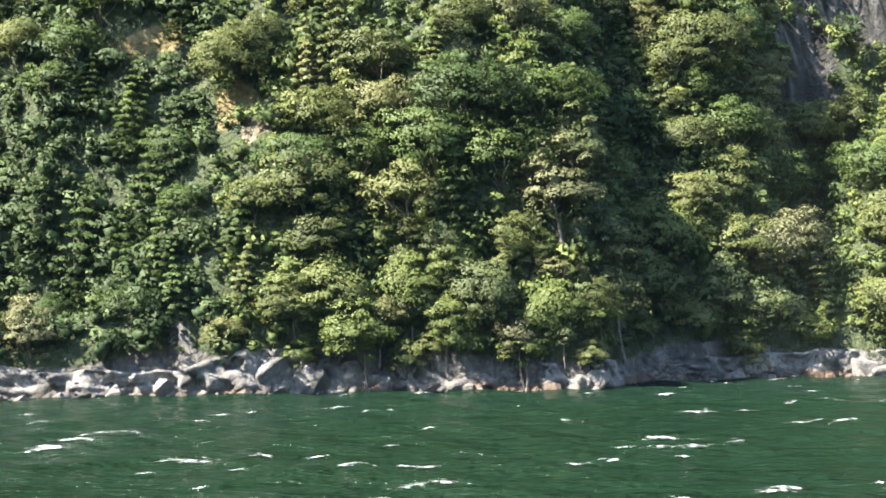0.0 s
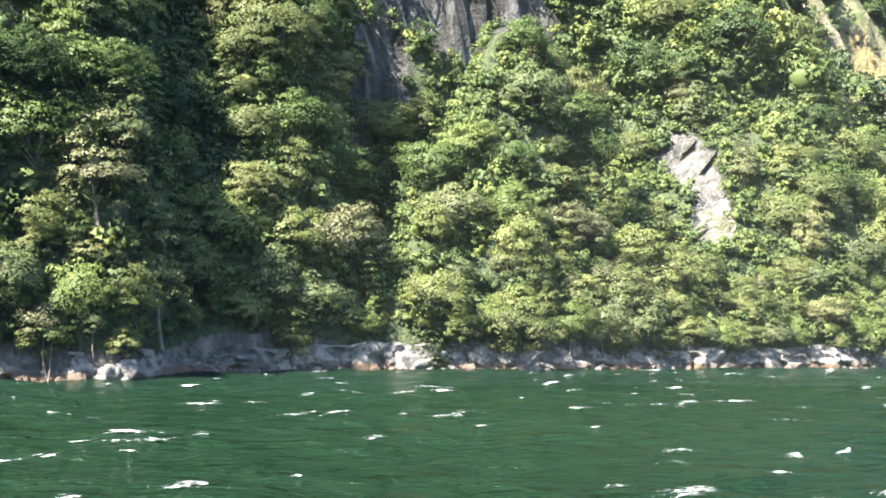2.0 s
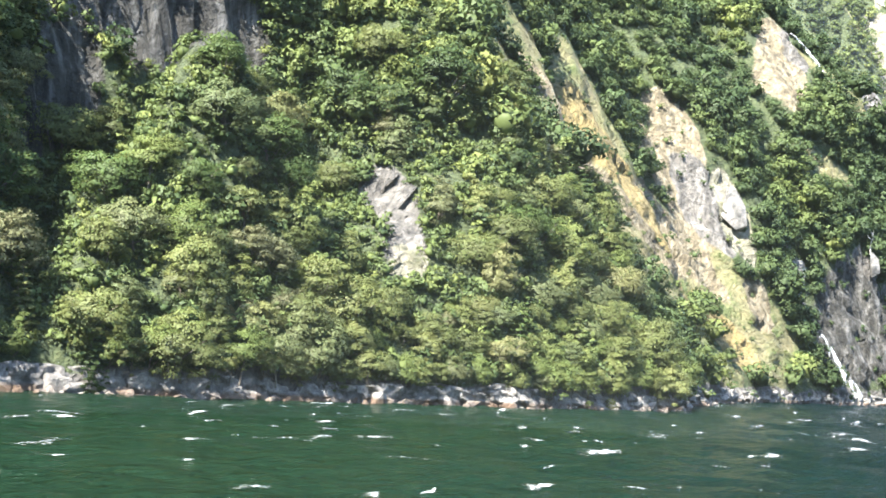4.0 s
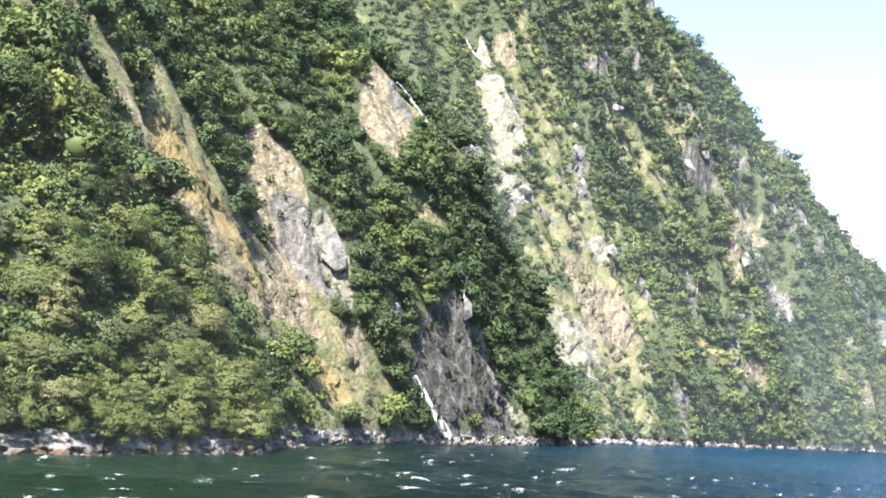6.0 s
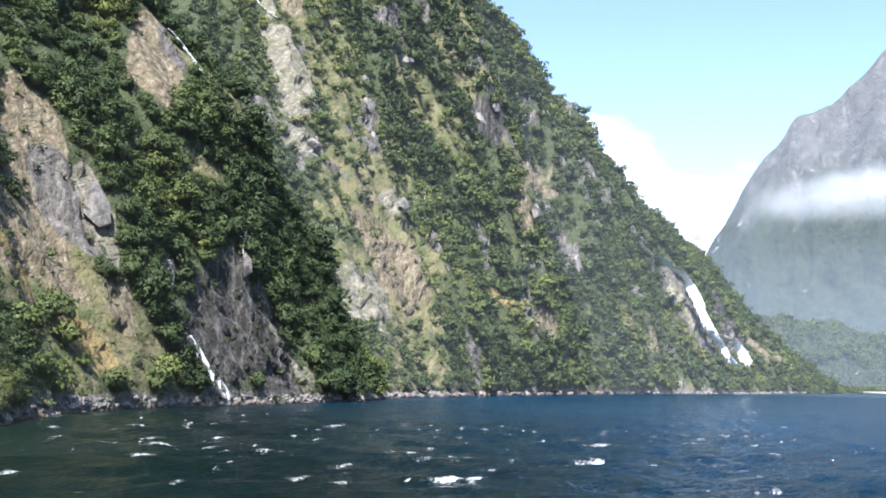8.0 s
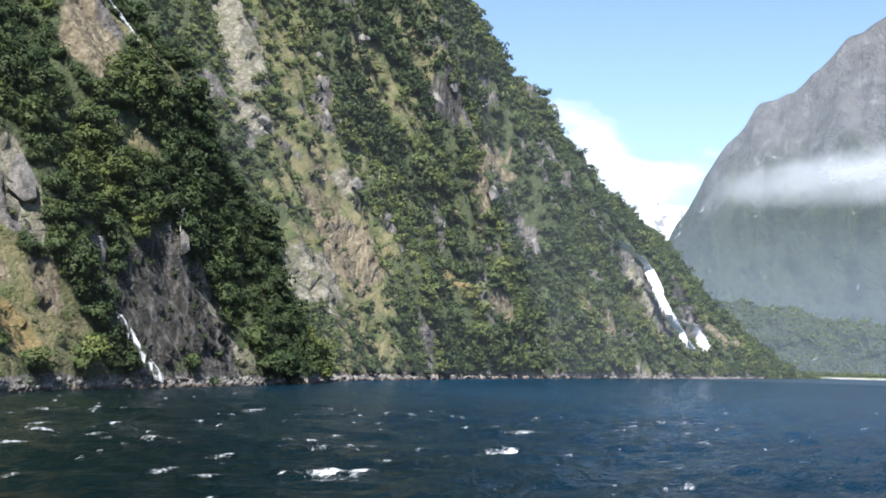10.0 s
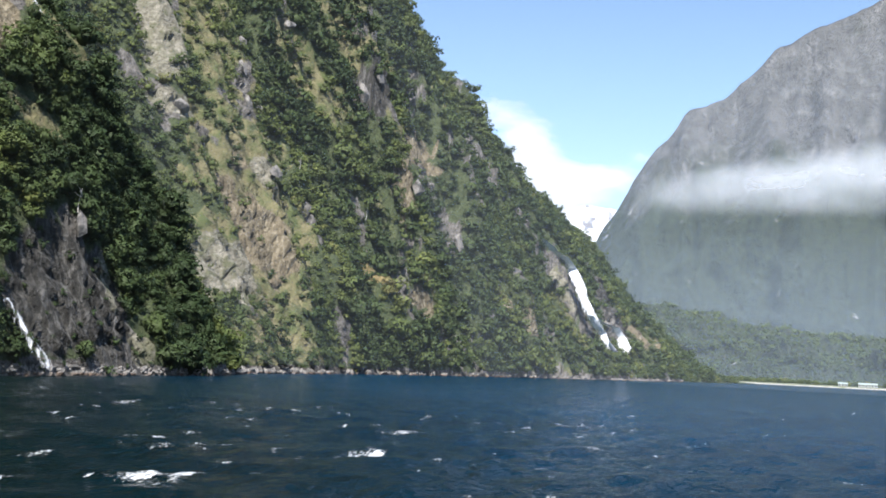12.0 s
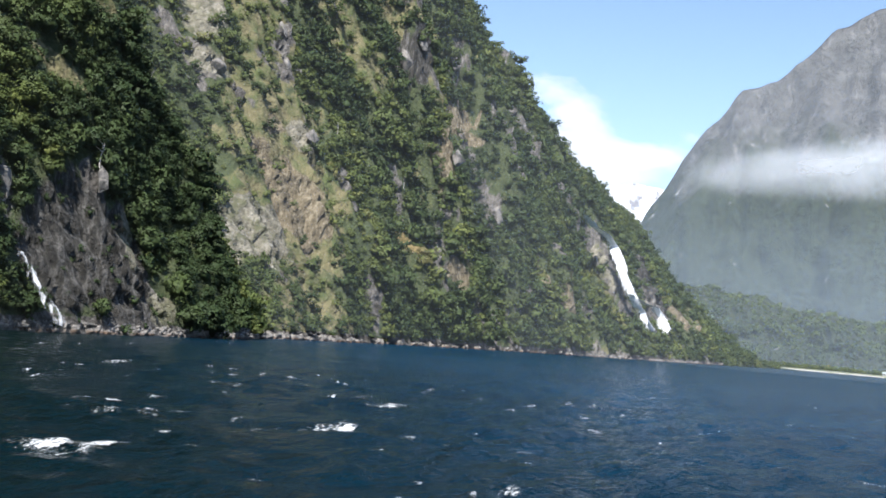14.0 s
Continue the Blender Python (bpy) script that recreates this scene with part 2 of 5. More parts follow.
def rock_material(name, low, high, stain, scale=1.0):
    m, nodes, links, shader = material(name)
    geom = nodes.new("ShaderNodeNewGeometry")
    pos = geom.outputs["Position"]
    coarse = noise_tex(nodes, links, pos, 0.22 * scale, 6, 0.62)
    fine = noise_tex(nodes, links, pos, 1.9 * scale, 8, 0.7)
    col = ramp(nodes, links, fine, [(0.3, low), (0.72, high)])
    col = mix(nodes, links, ramp(nodes, links, coarse, [(0.46, (0, 0, 0)), (0.60, (1, 1, 1))]), col, stain)
    sep = nodes.new("ShaderNodeSeparateXYZ")
    links.new(pos, sep.inputs[0])
    weed = nodes.new("ShaderNodeMapRange")
    weed.inputs["From Min"].default_value, weed.inputs["From Max"].default_value = 1.1, 0.6
    links.new(sep.outputs["Z"], weed.inputs["Value"])
    patchy = nodes.new("ShaderNodeMath")
    patchy.operation = "MULTIPLY"
    links.new(weed.outputs[0], patchy.inputs[0])
    links.new(ramp(nodes, links, noise_tex(nodes, links, pos, 0.12, 3), [(0.42, (0.25, 0.25, 0.25)), (0.6, (1, 1, 1))]), patchy.inputs[1])
    col = mix(nodes, links, patchy.outputs[0], col, (0.115, 0.072, 0.045))
    links.new(col, shader.inputs["Base Color"])
    shader.inputs["Roughness"].default_value = 0.8
    both = nodes.new("ShaderNodeMath")
    both.operation = "MULTIPLY_ADD"
    links.new(coarse, both.inputs[0])
    both.inputs[1].default_value = 3.0
    links.new(fine, both.inputs[2])
    bump(nodes, links, shader, both.outputs[0], 0.8, 0.5)
    return m


ROCK = rock_material("pale granite", (0.12, 0.11, 0.098), (0.38, 0.35, 0.315), (0.085, 0.082, 0.075))


def water_material():
    m, nodes, links, shader = material("fjord water")
    pos = nodes.new("ShaderNodeNewGeometry").outputs["Position"]
    turn = nodes.new("ShaderNodeMapping")
    turn.inputs["Rotation"].default_value = (0, 0, radians(20))
    turn.inputs["Scale"].default_value = (0.5, 1.0, 1.0)
    links.new(pos, turn.inputs[0])
    big = noise_tex(nodes, links, turn.outputs[0], 0.34, 4, 0.6)
    small = noise_tex(nodes, links, turn.outputs[0], 2.2, 3, 0.6)
    add = nodes.new("ShaderNodeMath")
    add.operation = "MULTIPLY_ADD"
    links.new(small, add.inputs[0])
    add.inputs[1].default_value = 0.22
    links.new(big, add.inputs[2])
    patches = noise_tex(nodes, links, pos, 0.03, 5)
    sep = nodes.new("ShaderNodeSeparateXYZ")
    links.new(pos, sep.inputs[0])
    # deep: here blue stands in for reflected sky, not for depth
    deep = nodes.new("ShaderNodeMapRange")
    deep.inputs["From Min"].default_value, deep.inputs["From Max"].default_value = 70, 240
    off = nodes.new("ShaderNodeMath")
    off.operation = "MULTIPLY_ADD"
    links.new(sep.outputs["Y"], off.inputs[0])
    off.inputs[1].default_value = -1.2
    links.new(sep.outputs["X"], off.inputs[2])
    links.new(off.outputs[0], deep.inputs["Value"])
    # green is the water's own; teal and blue carry reflected hill and sky
    bank_green = ramp(nodes, links, patches, [(0.3, (0.0056, 0.0155, 0.0082)), (0.7, (0.0072, 0.0195, 0.0103))])
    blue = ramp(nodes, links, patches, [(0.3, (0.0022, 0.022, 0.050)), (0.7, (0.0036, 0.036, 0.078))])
    hill_mix = nodes.new("ShaderNodeMapRange")
    hill_mix.inputs["From Min"].default_value, hill_mix.inputs["From Max"].default_value = -20, 60
    links.new(off.outputs[0], hill_mix.inputs["Value"])
    teal = mix(nodes, links, hill_mix.outputs[0], bank_green, (0.0014, 0.0078, 0.0084))
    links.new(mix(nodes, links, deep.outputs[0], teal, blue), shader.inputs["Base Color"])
    shader.inputs["Roughness"].default_value = 0.18
    shader.inputs["IOR"].default_value = 1.33
    shader.inputs["Specular IOR Level"].default_value = 0.08
    bump(nodes, links, shader, add.outputs[0], 1.0, 2.6)
    return m


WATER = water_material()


def ground_material():
    """Hillside: dark litter and moss, dry grass, bare rock and pale scoured rock, mixed by where they lie on the slope."""
    m, nodes, links, shader = material("hillside ground")
    pos = nodes.new("ShaderNodeNewGeometry").outputs["Position"]
    coarse = noise_tex(nodes, links, pos, 0.11, 6, 0.62)
    fine = noise_tex(nodes, links, pos, 0.9, 8, 0.68)
    streak_map = nodes.new("ShaderNodeMapping")
    streak_map.inputs["Scale"].default_value = (0.5, 0.5, 0.07)
    links.new(pos, streak_map.inputs[0])
    streak = noise_tex(nodes, links, streak_map.outputs[0], 1.0, 6, 0.65)
    moss = ramp(nodes, links, fine, [(0.3, (0.034, 0.048, 0.020)), (0.55, (0.070, 0.090, 0.034)), (0.75, (0.13, 0.135, 0.058))])
    broken = noise_tex(nodes, links, pos, 0.3, 8, 0.72)
    tussock = noise_tex(nodes, links, pos, 0.6, 10, 0.78)
    dry = ramp(nodes, links, tussock, [(0.3, (0.10, 0.10, 0.045)), (0.5, (0.205, 0.182, 0.088)), (0.72, (0.32, 0.27, 0.155))])
    grass = mix(nodes, links, ramp(nodes, links, coarse, [(0.42, (0, 0, 0)), (0.62, (1, 1, 1))]), dry, (0.10, 0.125, 0.04))
    rock = ramp(nodes, links, streak, [(0.38, (0.030, 0.029, 0.026)), (0.5, (0.11, 0.10, 0.09)), (0.64, (0.30, 0.28, 0.25))])
    rock = mix(nodes, links, ramp(nodes, links, fine, [(0.35, (0, 0, 0)), (0.7, (1, 1, 1))]), rock, (0.175, 0.16, 0.14))
    pale = ramp(nodes, links, broken, [(0.34, (0.11, 0.105, 0.075)), (0.5, (0.245, 0.225, 0.165)), (0.66, (0.42, 0.39, 0.32))])
    pale = mix(nodes, links, ramp(nodes, links, coarse, [(0.50, (0, 0, 0)), (0.62, (0.8, 0.8, 0.8))]), pale, (0.125, 0.130, 0.06))
    col = moss
    run = nodes.new("ShaderNodeMath")
    run.operation = "MULTIPLY_ADD"
    links.new(streak, run.inputs[0])
    run.inputs[1].default_value = 0.9
    half = nodes.new("ShaderNodeMath")
    half.operation = "MULTIPLY_ADD"
    links.new(tussock, half.inputs[0])
    half.inputs[1].default_value, half.inputs[2].default_value = 0.6, -0.25
    links.new(half.outputs[0], run.inputs[2])
    earth = ramp(nodes, links, run.outputs[0], [(0.32, (0.075, 0.060, 0.038)), (0.5, (0.20, 0.163, 0.10)), (0.68, (0.36, 0.31, 0.215))])
    # dark rock tone that also carries the shade of near cliff and spur
    dark_shaded_rock = ramp(nodes, links, streak, [(0.36, (0.018, 0.017, 0.014)), (0.5, (0.054, 0.050, 0.042)), (0.66, (0.18, 0.172, 0.158))])
    ochre = ramp(nodes, links, tussock, [(0.3, (0.10, 0.085, 0.03)), (0.5, (0.25, 0.19, 0.075)), (0.72, (0.38, 0.30, 0.14))])
    for key, other in (("grass", grass), ("ochre", ochre), ("earth", earth), ("rock", rock), ("dark_shaded_rock", dark_shaded_rock), ("pale", pale)):
        at = nodes.new("ShaderNodeAttribute")
        at.attribute_name = key
        edge = nodes.new("ShaderNodeMath")
        edge.operation = "MULTIPLY_ADD"
        links.new(coarse, edge.inputs[0])
        edge.inputs[1].default_value = 0.9
        links.new(at.outputs["Fac"], edge.inputs[2])
        ragged = nodes.new("ShaderNodeMath")
        ragged.operation = "MULTIPLY_ADD"
        links.new(fine, ragged.inputs[0])
        ragged.inputs[1].default_value = 0.5
        links.new(edge.outputs[0], ragged.inputs[2])
        cut = nodes.new("ShaderNodeMapRange")
        cut.inputs["From Min"].default_value, cut.inputs["From Max"].default_value = 1.08, 1.28
        links.new(ragged.outputs[0], cut.inputs["Value"])
        col = mix(nodes, links, cut.outputs[0], col, other)
    links.new(col, shader.inputs["Base Color"])
    shader.inputs["Roughness"].default_value = 0.9
    both = nodes.new("ShaderNodeMath")
    both.operation = "MULTIPLY_ADD"
    links.new(coarse, both.inputs[0])
    both.inputs[1].default_value = 4.0
    links.new(fine, both.inputs[2])
    bump(nodes, links, shader, both.outputs[0], 1.0, 1.6)
    return m


GROUND = ground_material()

# bare places on the slopes: along the fjord, height, half-length, half-height, lean, kind
BARE_BANK = [
    (-26, 40.5, 1.6, 2.4, 0.1, "pale"), (-22, 40.5, 4.2, 2.4, 0.7, "ochre"), (-11, 32.5, 2.6, 3.2, 0.4, "ochre"), (-9, 29, 1.6, 2.4, 0.2, "earth"),
    (-16, 6, 1.5, 2.5, 0, "rock"), (-4, 17, 1.6, 1.6, 0, "ochre"), (74, 45, 7, 12, 0.15, "dark_shaded_rock"), (69, 35, 3, 7, 0.3, "dark_shaded_rock"), (92, 62, 28, 13, 0, "dark_shaded_rock"),
    (127, 30, 4.2, 11, 0.33, "rock"), (125, 22, 3.0, 3.4, 0.4, "pale"), (88, 11, 2.0, 1.6, 0, "ochre"),
]
BARE_GULLY = [
    (204, 40, 9, 62, -1.15, "grass"), (176, 84, 10, 38, -0.9, "grass"), (196, 57, 5, 44, -1.1, "earth"), (224, 45, 11, 26, -0.85, "ochre"),
    (236, 15, 15, 15, -1.2, "grass"), (246, 46, 20, 18, -0.9, "earth"), (232, 50, 22, 34, -0.9, "grass"), (265, 62, 8, 20, -0.2, "earth"), (272, 78, 7, 14, 0.0, "earth"), (283, 50, 5, 17, 0.04, "pale"),
    (274, 54, 6, 15, -0.1, "rock"), (262, 36, 10, 14, -0.5, "earth"), (280, 27, 7, 9, 0.0, "earth"), (261, 18, 11, 13, -0.5, "ochre"), (275, 10, 10, 7, -0.4, "grass"), (272, 24, 20, 18, -0.4, "grass"),
]
BARE_SPUR = [
    (309, 38, 5, 9, -0.1, "rock"), (350, 22, 27, 24, -0.3, "dark_shaded_rock"), (349, 42, 5, 9, -0.2, "rock"), (367, 28, 6, 8, 0.2, "pale"),
    (362, 12, 22, 12, 0, "rock"), (380, 8, 8, 6, 0.2, "pale"), (326, 15, 15, 14, -0.3, "dark_shaded_rock"), (340, 114, 11, 22, 0.6, "earth"),
    (352, 122, 5, 12, 0.3, "rock"), (340, 76, 9, 8, -1.6, "grass"), (364, 112, 9, 18, -0.8, "grass"), (398, 96, 6, 26, -1.0, "grass"),
]
BARE_WALL = [
    (581, 182, 15, 30, 0.3, "pale"), (563, 134, 10, 9, 0.1, "pale"), (572, 108, 22, 34, 0.5, "grass"), (648, 128, 17, 17, 0.4, "grass"),
    (596, 92, 38, 70, 0.35, "grass"), (540, 44, 30, 17, 0.1, "pale"), (556, 66, 18, 18, 0.1, "grass"), (548, 18, 32, 16, 0.3, "grass"), (590, 74, 14, 30, 0.1, "earth"), (622, 109, 8, 7, 0.5, "pale"),
    (634, 165, 7, 36, 0.5, "rock"), (650, 154, 11, 5, 0.1, "pale"), (703, 219, 5, 5, 0.1, "pale"), (584, 226, 3, 12, 0.2, "pale"), (604, 238, 8, 16, 0.4, "earth"),
]
BARE_CLIFF = [
    (782, 197, 20, 25, 0.6, "dark_shaded_rock"), (905, 223, 14, 18, 0.5, "rock"), (885, 174, 36, 14, -0.1, "earth"), (800, 124, 20, 19, -0.1, "earth"),
    (898, 140, 14, 16, -0.2, "rock"), (905, 109, 20, 21, 0.3, "rock"), (728, 64, 14, 9, 0.6, "ochre"), (789, 51, 13, 15, -0.4, "earth"),
    (835, 251, 14, 30, 0.7, "rock"), (960, 170, 18, 34, -0.5, "rock"), (800, 62, 9, 16, -0.5, "grass"), (960, 60, 12, 14, -0.4, "earth"), (840, 96, 9, 8, 0, "earth"),
]
BARE_FALLS = [
    (1170, 70, 24, 60, -0.4, "rock"), (1330, 84, 60, 24, -0.9, "dark_shaded_rock"), (1290, 56, 40, 22, -0.5, "rock"), (1395, 52, 26, 16, -0.4, "earth"),
    (1158, 84, 8, 22, 0, "pale"), (1060, 190, 16, 30, -0.4, "rock"), (1120, 160, 12, 22, -0.4, "rock"), (1000, 44, 14, 10, 0, "earth"),
]
BARE = BARE_BANK + BARE_GULLY + BARE_SPUR + BARE_WALL + BARE_CLIFF + BARE_FALLS
BARE_KINDS = ("grass", "ochre", "earth", "rock", "dark_shaded_rock", "pale")


def bare(x, z):
    """How far a place on the slope is bare: dry grass, ochre turf, earth, rock, darkened rock, pale rock (each 0 to 1).
    """
    out = {k: np.zeros(np.shape(x)) for k in BARE_KINDS}
    wob = fbm(x / 16.0, z / 16.0, octaves=3, seed=31)
    for cx, cz, rx, rz, lean, kind in BARE:
        u, v = (x - cx) - lean * (z - cz), z - cz
        r = np.sqrt((u / rx) ** 2 + (v / rz) ** 2) + np.where(x > 480, 0.6, 0.3) * wob
        out[kind] = np.maximum(out[kind], np.clip((1.15 - r) / 0.35, 0, 1))
    low = np.clip((4.2 + 1.4 * wob - z) / 1.2, 0, 1) * (x < 1500)
    out["rock"] = np.maximum(out["rock"], low)
    wild = np.clip((x - 470) / 40, 0, 1) * np.clip((1700 - x) / 200, 0, 1)
    out["grass"] = np.maximum(out["grass"], wild * np.clip(fbm(x / 22.0 + z / 55.0, z / 60.0, octaves=3, seed=77) * 2.2 - 0.75, 0, 0.7))
    out["rock"] = np.maximum(out["rock"], wild * np.clip(fbm(x / 16.0, z / 30.0, octaves=3, seed=78) * 2.6 - 1.3, 0, 1))
    return out


# ---- the hillside ----
def build_hillside():
    xs = np.concatenate([np.arange(-420, -70, 10.0), np.arange(-70, 460, 1.6), np.arange(460, 640, 2.2), np.arange(640, 1000, 3.6), np.arange(1000, 2400, 8.0)])
    v = np.linspace(0, 1, 130)
    ds = np.concatenate([[-40, -12, -3, -0.8], 0.01 + 260 * v ** 1.7])
    X, D = np.meshgrid(xs, ds, indexing="ij")
    Z = height(X, D)
    B = bare(X, Z)
    rough = np.clip(B["rock"] + B["dark_shaded_rock"] + B["pale"] * np.where(X > 480, 0.4, 1.0) + 0.55 * B["earth"] + 0.5 * B["grass"] + 0.4 * B["ochre"], 0, 1) * np.clip(D / 2.0, 0, 1)
    tilt = Z / 5.0 + X / 9.0 + 0.8 * fbm(X / 12.0, Z / 12.0, octaves=2, seed=62)
    ledge = tilt - np.floor(tilt)
    slab = value_noise(np.floor(tilt) * 3.1, np.floor(X / 4.5 + Z / 11.0) * 1.7, seed=64)
    big = 1 + 1.5 * np.clip((X - 450) / 200, 0, 1)
    Y = shore(X) + D - rough * big * 1.35 * (1.5 * (1 - ledge) ** 2 + 1.1 * slab + 0.55 * fbm(X / 3.4, Z / 4.4, octaves=3, seed=63, gain=0.55) - 0.8)
    me = mesh_from("hillside", np.stack([X, Y, Z], -1).reshape(-1, 3), grid_faces(len(xs), len(ds))[:, ::-1], GROUND, smooth=True)
    for key, values in B.items():
        me.attributes.new(key, "FLOAT", "POINT").data.foreach_set("value", values.astype(np.float32).ravel())
    return tagged(new("hillside", me), "steep forested fjord wall with bare rock and dry grass", "mountain", kind="structure")


build_hillside()


def swell(x, y):
    """The height of the chop."""
    warp = 2.2 * value_noise(x / 17.0, y / 17.0, seed=43)
    crest = np.sin(0.55 * x + 0.62 * y + warp) + 0.5 * np.sin(0.95 * x + 0.35 * y - 1.4 * warp)
    return (1 + 1.4 * np.clip((x - 80) / 140, 0, 1)) * (0.13 * crest + 0.20 * fbm(x / 5.0, y / 3.6, octaves=3, seed=41))


def build_water():
    r = np.concatenate([[0.05, 2.5, 5, 7.5, 10], 12 * (5200 / 12) ** np.linspace(0, 1, 280)])
    a = np.radians(np.concatenate([np.arange(-180, -40, 4.0), np.arange(-40, 110, 0.4), np.arange(110, 180.1, 3.5)]))
    A, Rr = np.meshgrid(a, r, indexing="ij")
    X, Y = 40 + Rr * np.sin(A), Rr * np.cos(A)
    Z = np.clip(1.15 - Rr / 480, 0, 1) * swell(X, Y)
    me = mesh_from("water", np.stack([X, Y, Z], -1).reshape(-1, 3), grid_faces(len(a), len(r))[:, ::-1], WATER, smooth=True)
    return tagged(new("water", me), "dark green choppy fjord water", "water", kind="structure")


build_water()


# ---- trees ----
def ico(sub=0):
    bm = bmesh.new()
    bmesh.ops.create_icosphere(bm, subdivisions=sub + 1, radius=1.0)
    v = np.array([p.co for p in bm.verts])
    f = np.array([[p.index for p in q.verts] for q in bm.faces])
    bm.free()
    return v, f


ICO0, ICO1, ICO2 = ico(0), ico(1), ico(2)


def leaf_cards(rng, centres, radii, per, size, flat=1.0, droop=0.0):
    """Small leaf-sprays over the outside of clumps: corners and triangles."""
    n = len(centres) * per
    c, r = np.repeat(centres, per, 0), np.repeat(radii, per)
    d = rng.normal(size=(n, 3))
    d[:, 2] = np.abs(d[:, 2]) * 0.9 + 0.25 * rng.normal(size=n)
    d /= np.linalg.norm(d, axis=1)[:, None]
    p = c + d * (r * rng.uniform(0.78, 1.12, n))[:, None] * np.array([1, 1, flat])
    p[:, 2] -= droop * r * (1 - d[:, 2])
    nrm = d + 0.38 * rng.normal(size=(n, 3)) + (0, 0, 0.3)
    nrm /= np.linalg.norm(nrm, axis=1)[:, None]
    t = np.cross(nrm, rng.normal(size=(n, 3)))
    t /= np.linalg.norm(t, axis=1)[:, None] + 1e-9
    b = np.cross(nrm, t)
    s = (size * rng.uniform(0.6, 1.35, n))[:, None]
    k = rng.uniform(0.55, 0.9, n)[:, None]
    verts = np.stack([p - t * s, p + t * s * 0.7 - b * s * k, p + t * s * 0.5 + b * s * k], 1).reshape(-1, 3)
    whole = c / (np.linalg.norm(c, axis=1)[:, None] + 1e-6)
    soft = 0.45 * d + 0.8 * whole + 0.25 * nrm + (0, -0.15, 0.15)
    soft /= np.linalg.norm(soft, axis=1)[:, None] + 1e-9
    return verts, np.arange(3 * n).reshape(-1, 3), np.repeat(soft, 3, 0)


def cores(rng, centres, radii, template, flat=1.0, shrink=0.56, rough=0.24):
    tv, tf = template
    v = centres[:, None] + tv[None] * (radii * shrink)[:, None, None] * np.array([1, 1, flat]) * (1 + rough * rng.normal(size=(len(centres), len(tv), 1)))
    f = tf[None] + (np.arange(len(centres)) * len(tv))[:, None, None]
    whole = centres / (np.linalg.norm(centres, axis=1)[:, None] + 1e-6)
    soft = 0.45 * tv[None] + 0.8 * whole[:, None]
    soft = soft / (np.linalg.norm(soft, axis=2)[..., None] + 1e-9)
    return v.reshape(-1, 3), f.reshape(-1, 3), soft.reshape(-1, 3)


def broad_core(rng, centres):
    """The dense lumpy inside of a round crown."""
    tv, tf = ICO2
    reach = np.abs(centres).mean(0) * 0.62
    v = tv * reach * (1 + 0.26 * rng.normal(size=(len(tv), 1))) + centres.mean(0)
    return v, tf, tv


def joined(parts):
    """Corners, faces and (where they have them) normals of several pieces in one."""
    rows, at = [], 0
    for v, f, *rest in parts:
        rows.append((v, f + at, *rest))
        at += len(v)
    return tuple(np.concatenate(column) for column in zip(*rows))


def broad_clumps(rng, wide, tall, n, r0, r1):
    """Clump centres on an uneven dome."""
    d = rng.normal(size=(n, 3))
    d[:, 2] = np.abs(d[:, 2]) - rng.uniform(0.0, 0.9, n)
    d /= np.linalg.norm(d, axis=1)[:, None]
    lobes = 1 + 0.28 * np.sin(2.3 * np.arctan2(d[:, 0], d[:, 1]) + rng.uniform(0, 6)) + 0.12 * rng.normal(size=n)
    c = d * np.array([wide, wide, tall]) * (lobes * rng.uniform(0.62, 0.95, n))[:, None]
    return c, rng.uniform(r0, r1, n)


def cone_clumps(rng, wide, tall, layers, r0, r1):
    """Tiers of drooping boughs round a straight stem."""
    c, r = [], []
    for k in range(layers):
        v = k / (layers - 1)
        reach = wide * (1 - v) ** 0.85 + 0.12
        m = max(1, int(6 * (1 - v) + 1.5))
        for j in range(m):
            a = 6.283 * (j + rng.uniform(-0.25, 0.25)) / m + 1.7 * k
            long = reach * rng.uniform(0.75, 1.15)
            for q, w in ((0.4, 1.0), (0.85, 0.8)) if v < 0.8 else ((0.4, 0.8),):
                q = q * long
                c.append((q * math.cos(a), q * math.sin(a), tall * (v - 0.35) - 0.30 * q))
                r.append(rng.uniform(r0, r1) * (1.1 - 0.65 * v) * w)
    return np.array(c), np.array(r)


def limb(p, q, r0, r1, sides=6, steps=4, sag=0.15, seed=0):
    """A tapered, slightly bent branch from p to q."""
    p, q = np.array(p, float), np.array(q, float)
    axis = (q - p) / (np.linalg.norm(q - p) + 1e-9)
    u = np.cross(axis, (0.3, 0.5, 0.8))
    u /= np.linalg.norm(u)
    w = np.cross(axis, u)
    rows = []
    for k in range(steps + 1):
        s = k / steps
        mid = p + (q - p) * s + (u * math.sin(seed + 3 * s) + w * math.cos(seed * 2 + 2 * s)) * sag * s * (1 - s) * 4 * 0.5
        rr = r0 + (r1 - r0) * s
        a = np.arange(sides) * 6.283 / sides
        rows.append(mid + rr * (np.cos(a)[:, None] * u + np.sin(a)[:, None] * w))
    v = np.concatenate(rows)
    f = []
    for k in range(steps):
        for j in range(sides):
            a, b = k * sides + j, k * sides + (j + 1) % sides
            f += [(a, b, b + sides), (a, b + sides, a + sides)]
    return v, np.array(f)


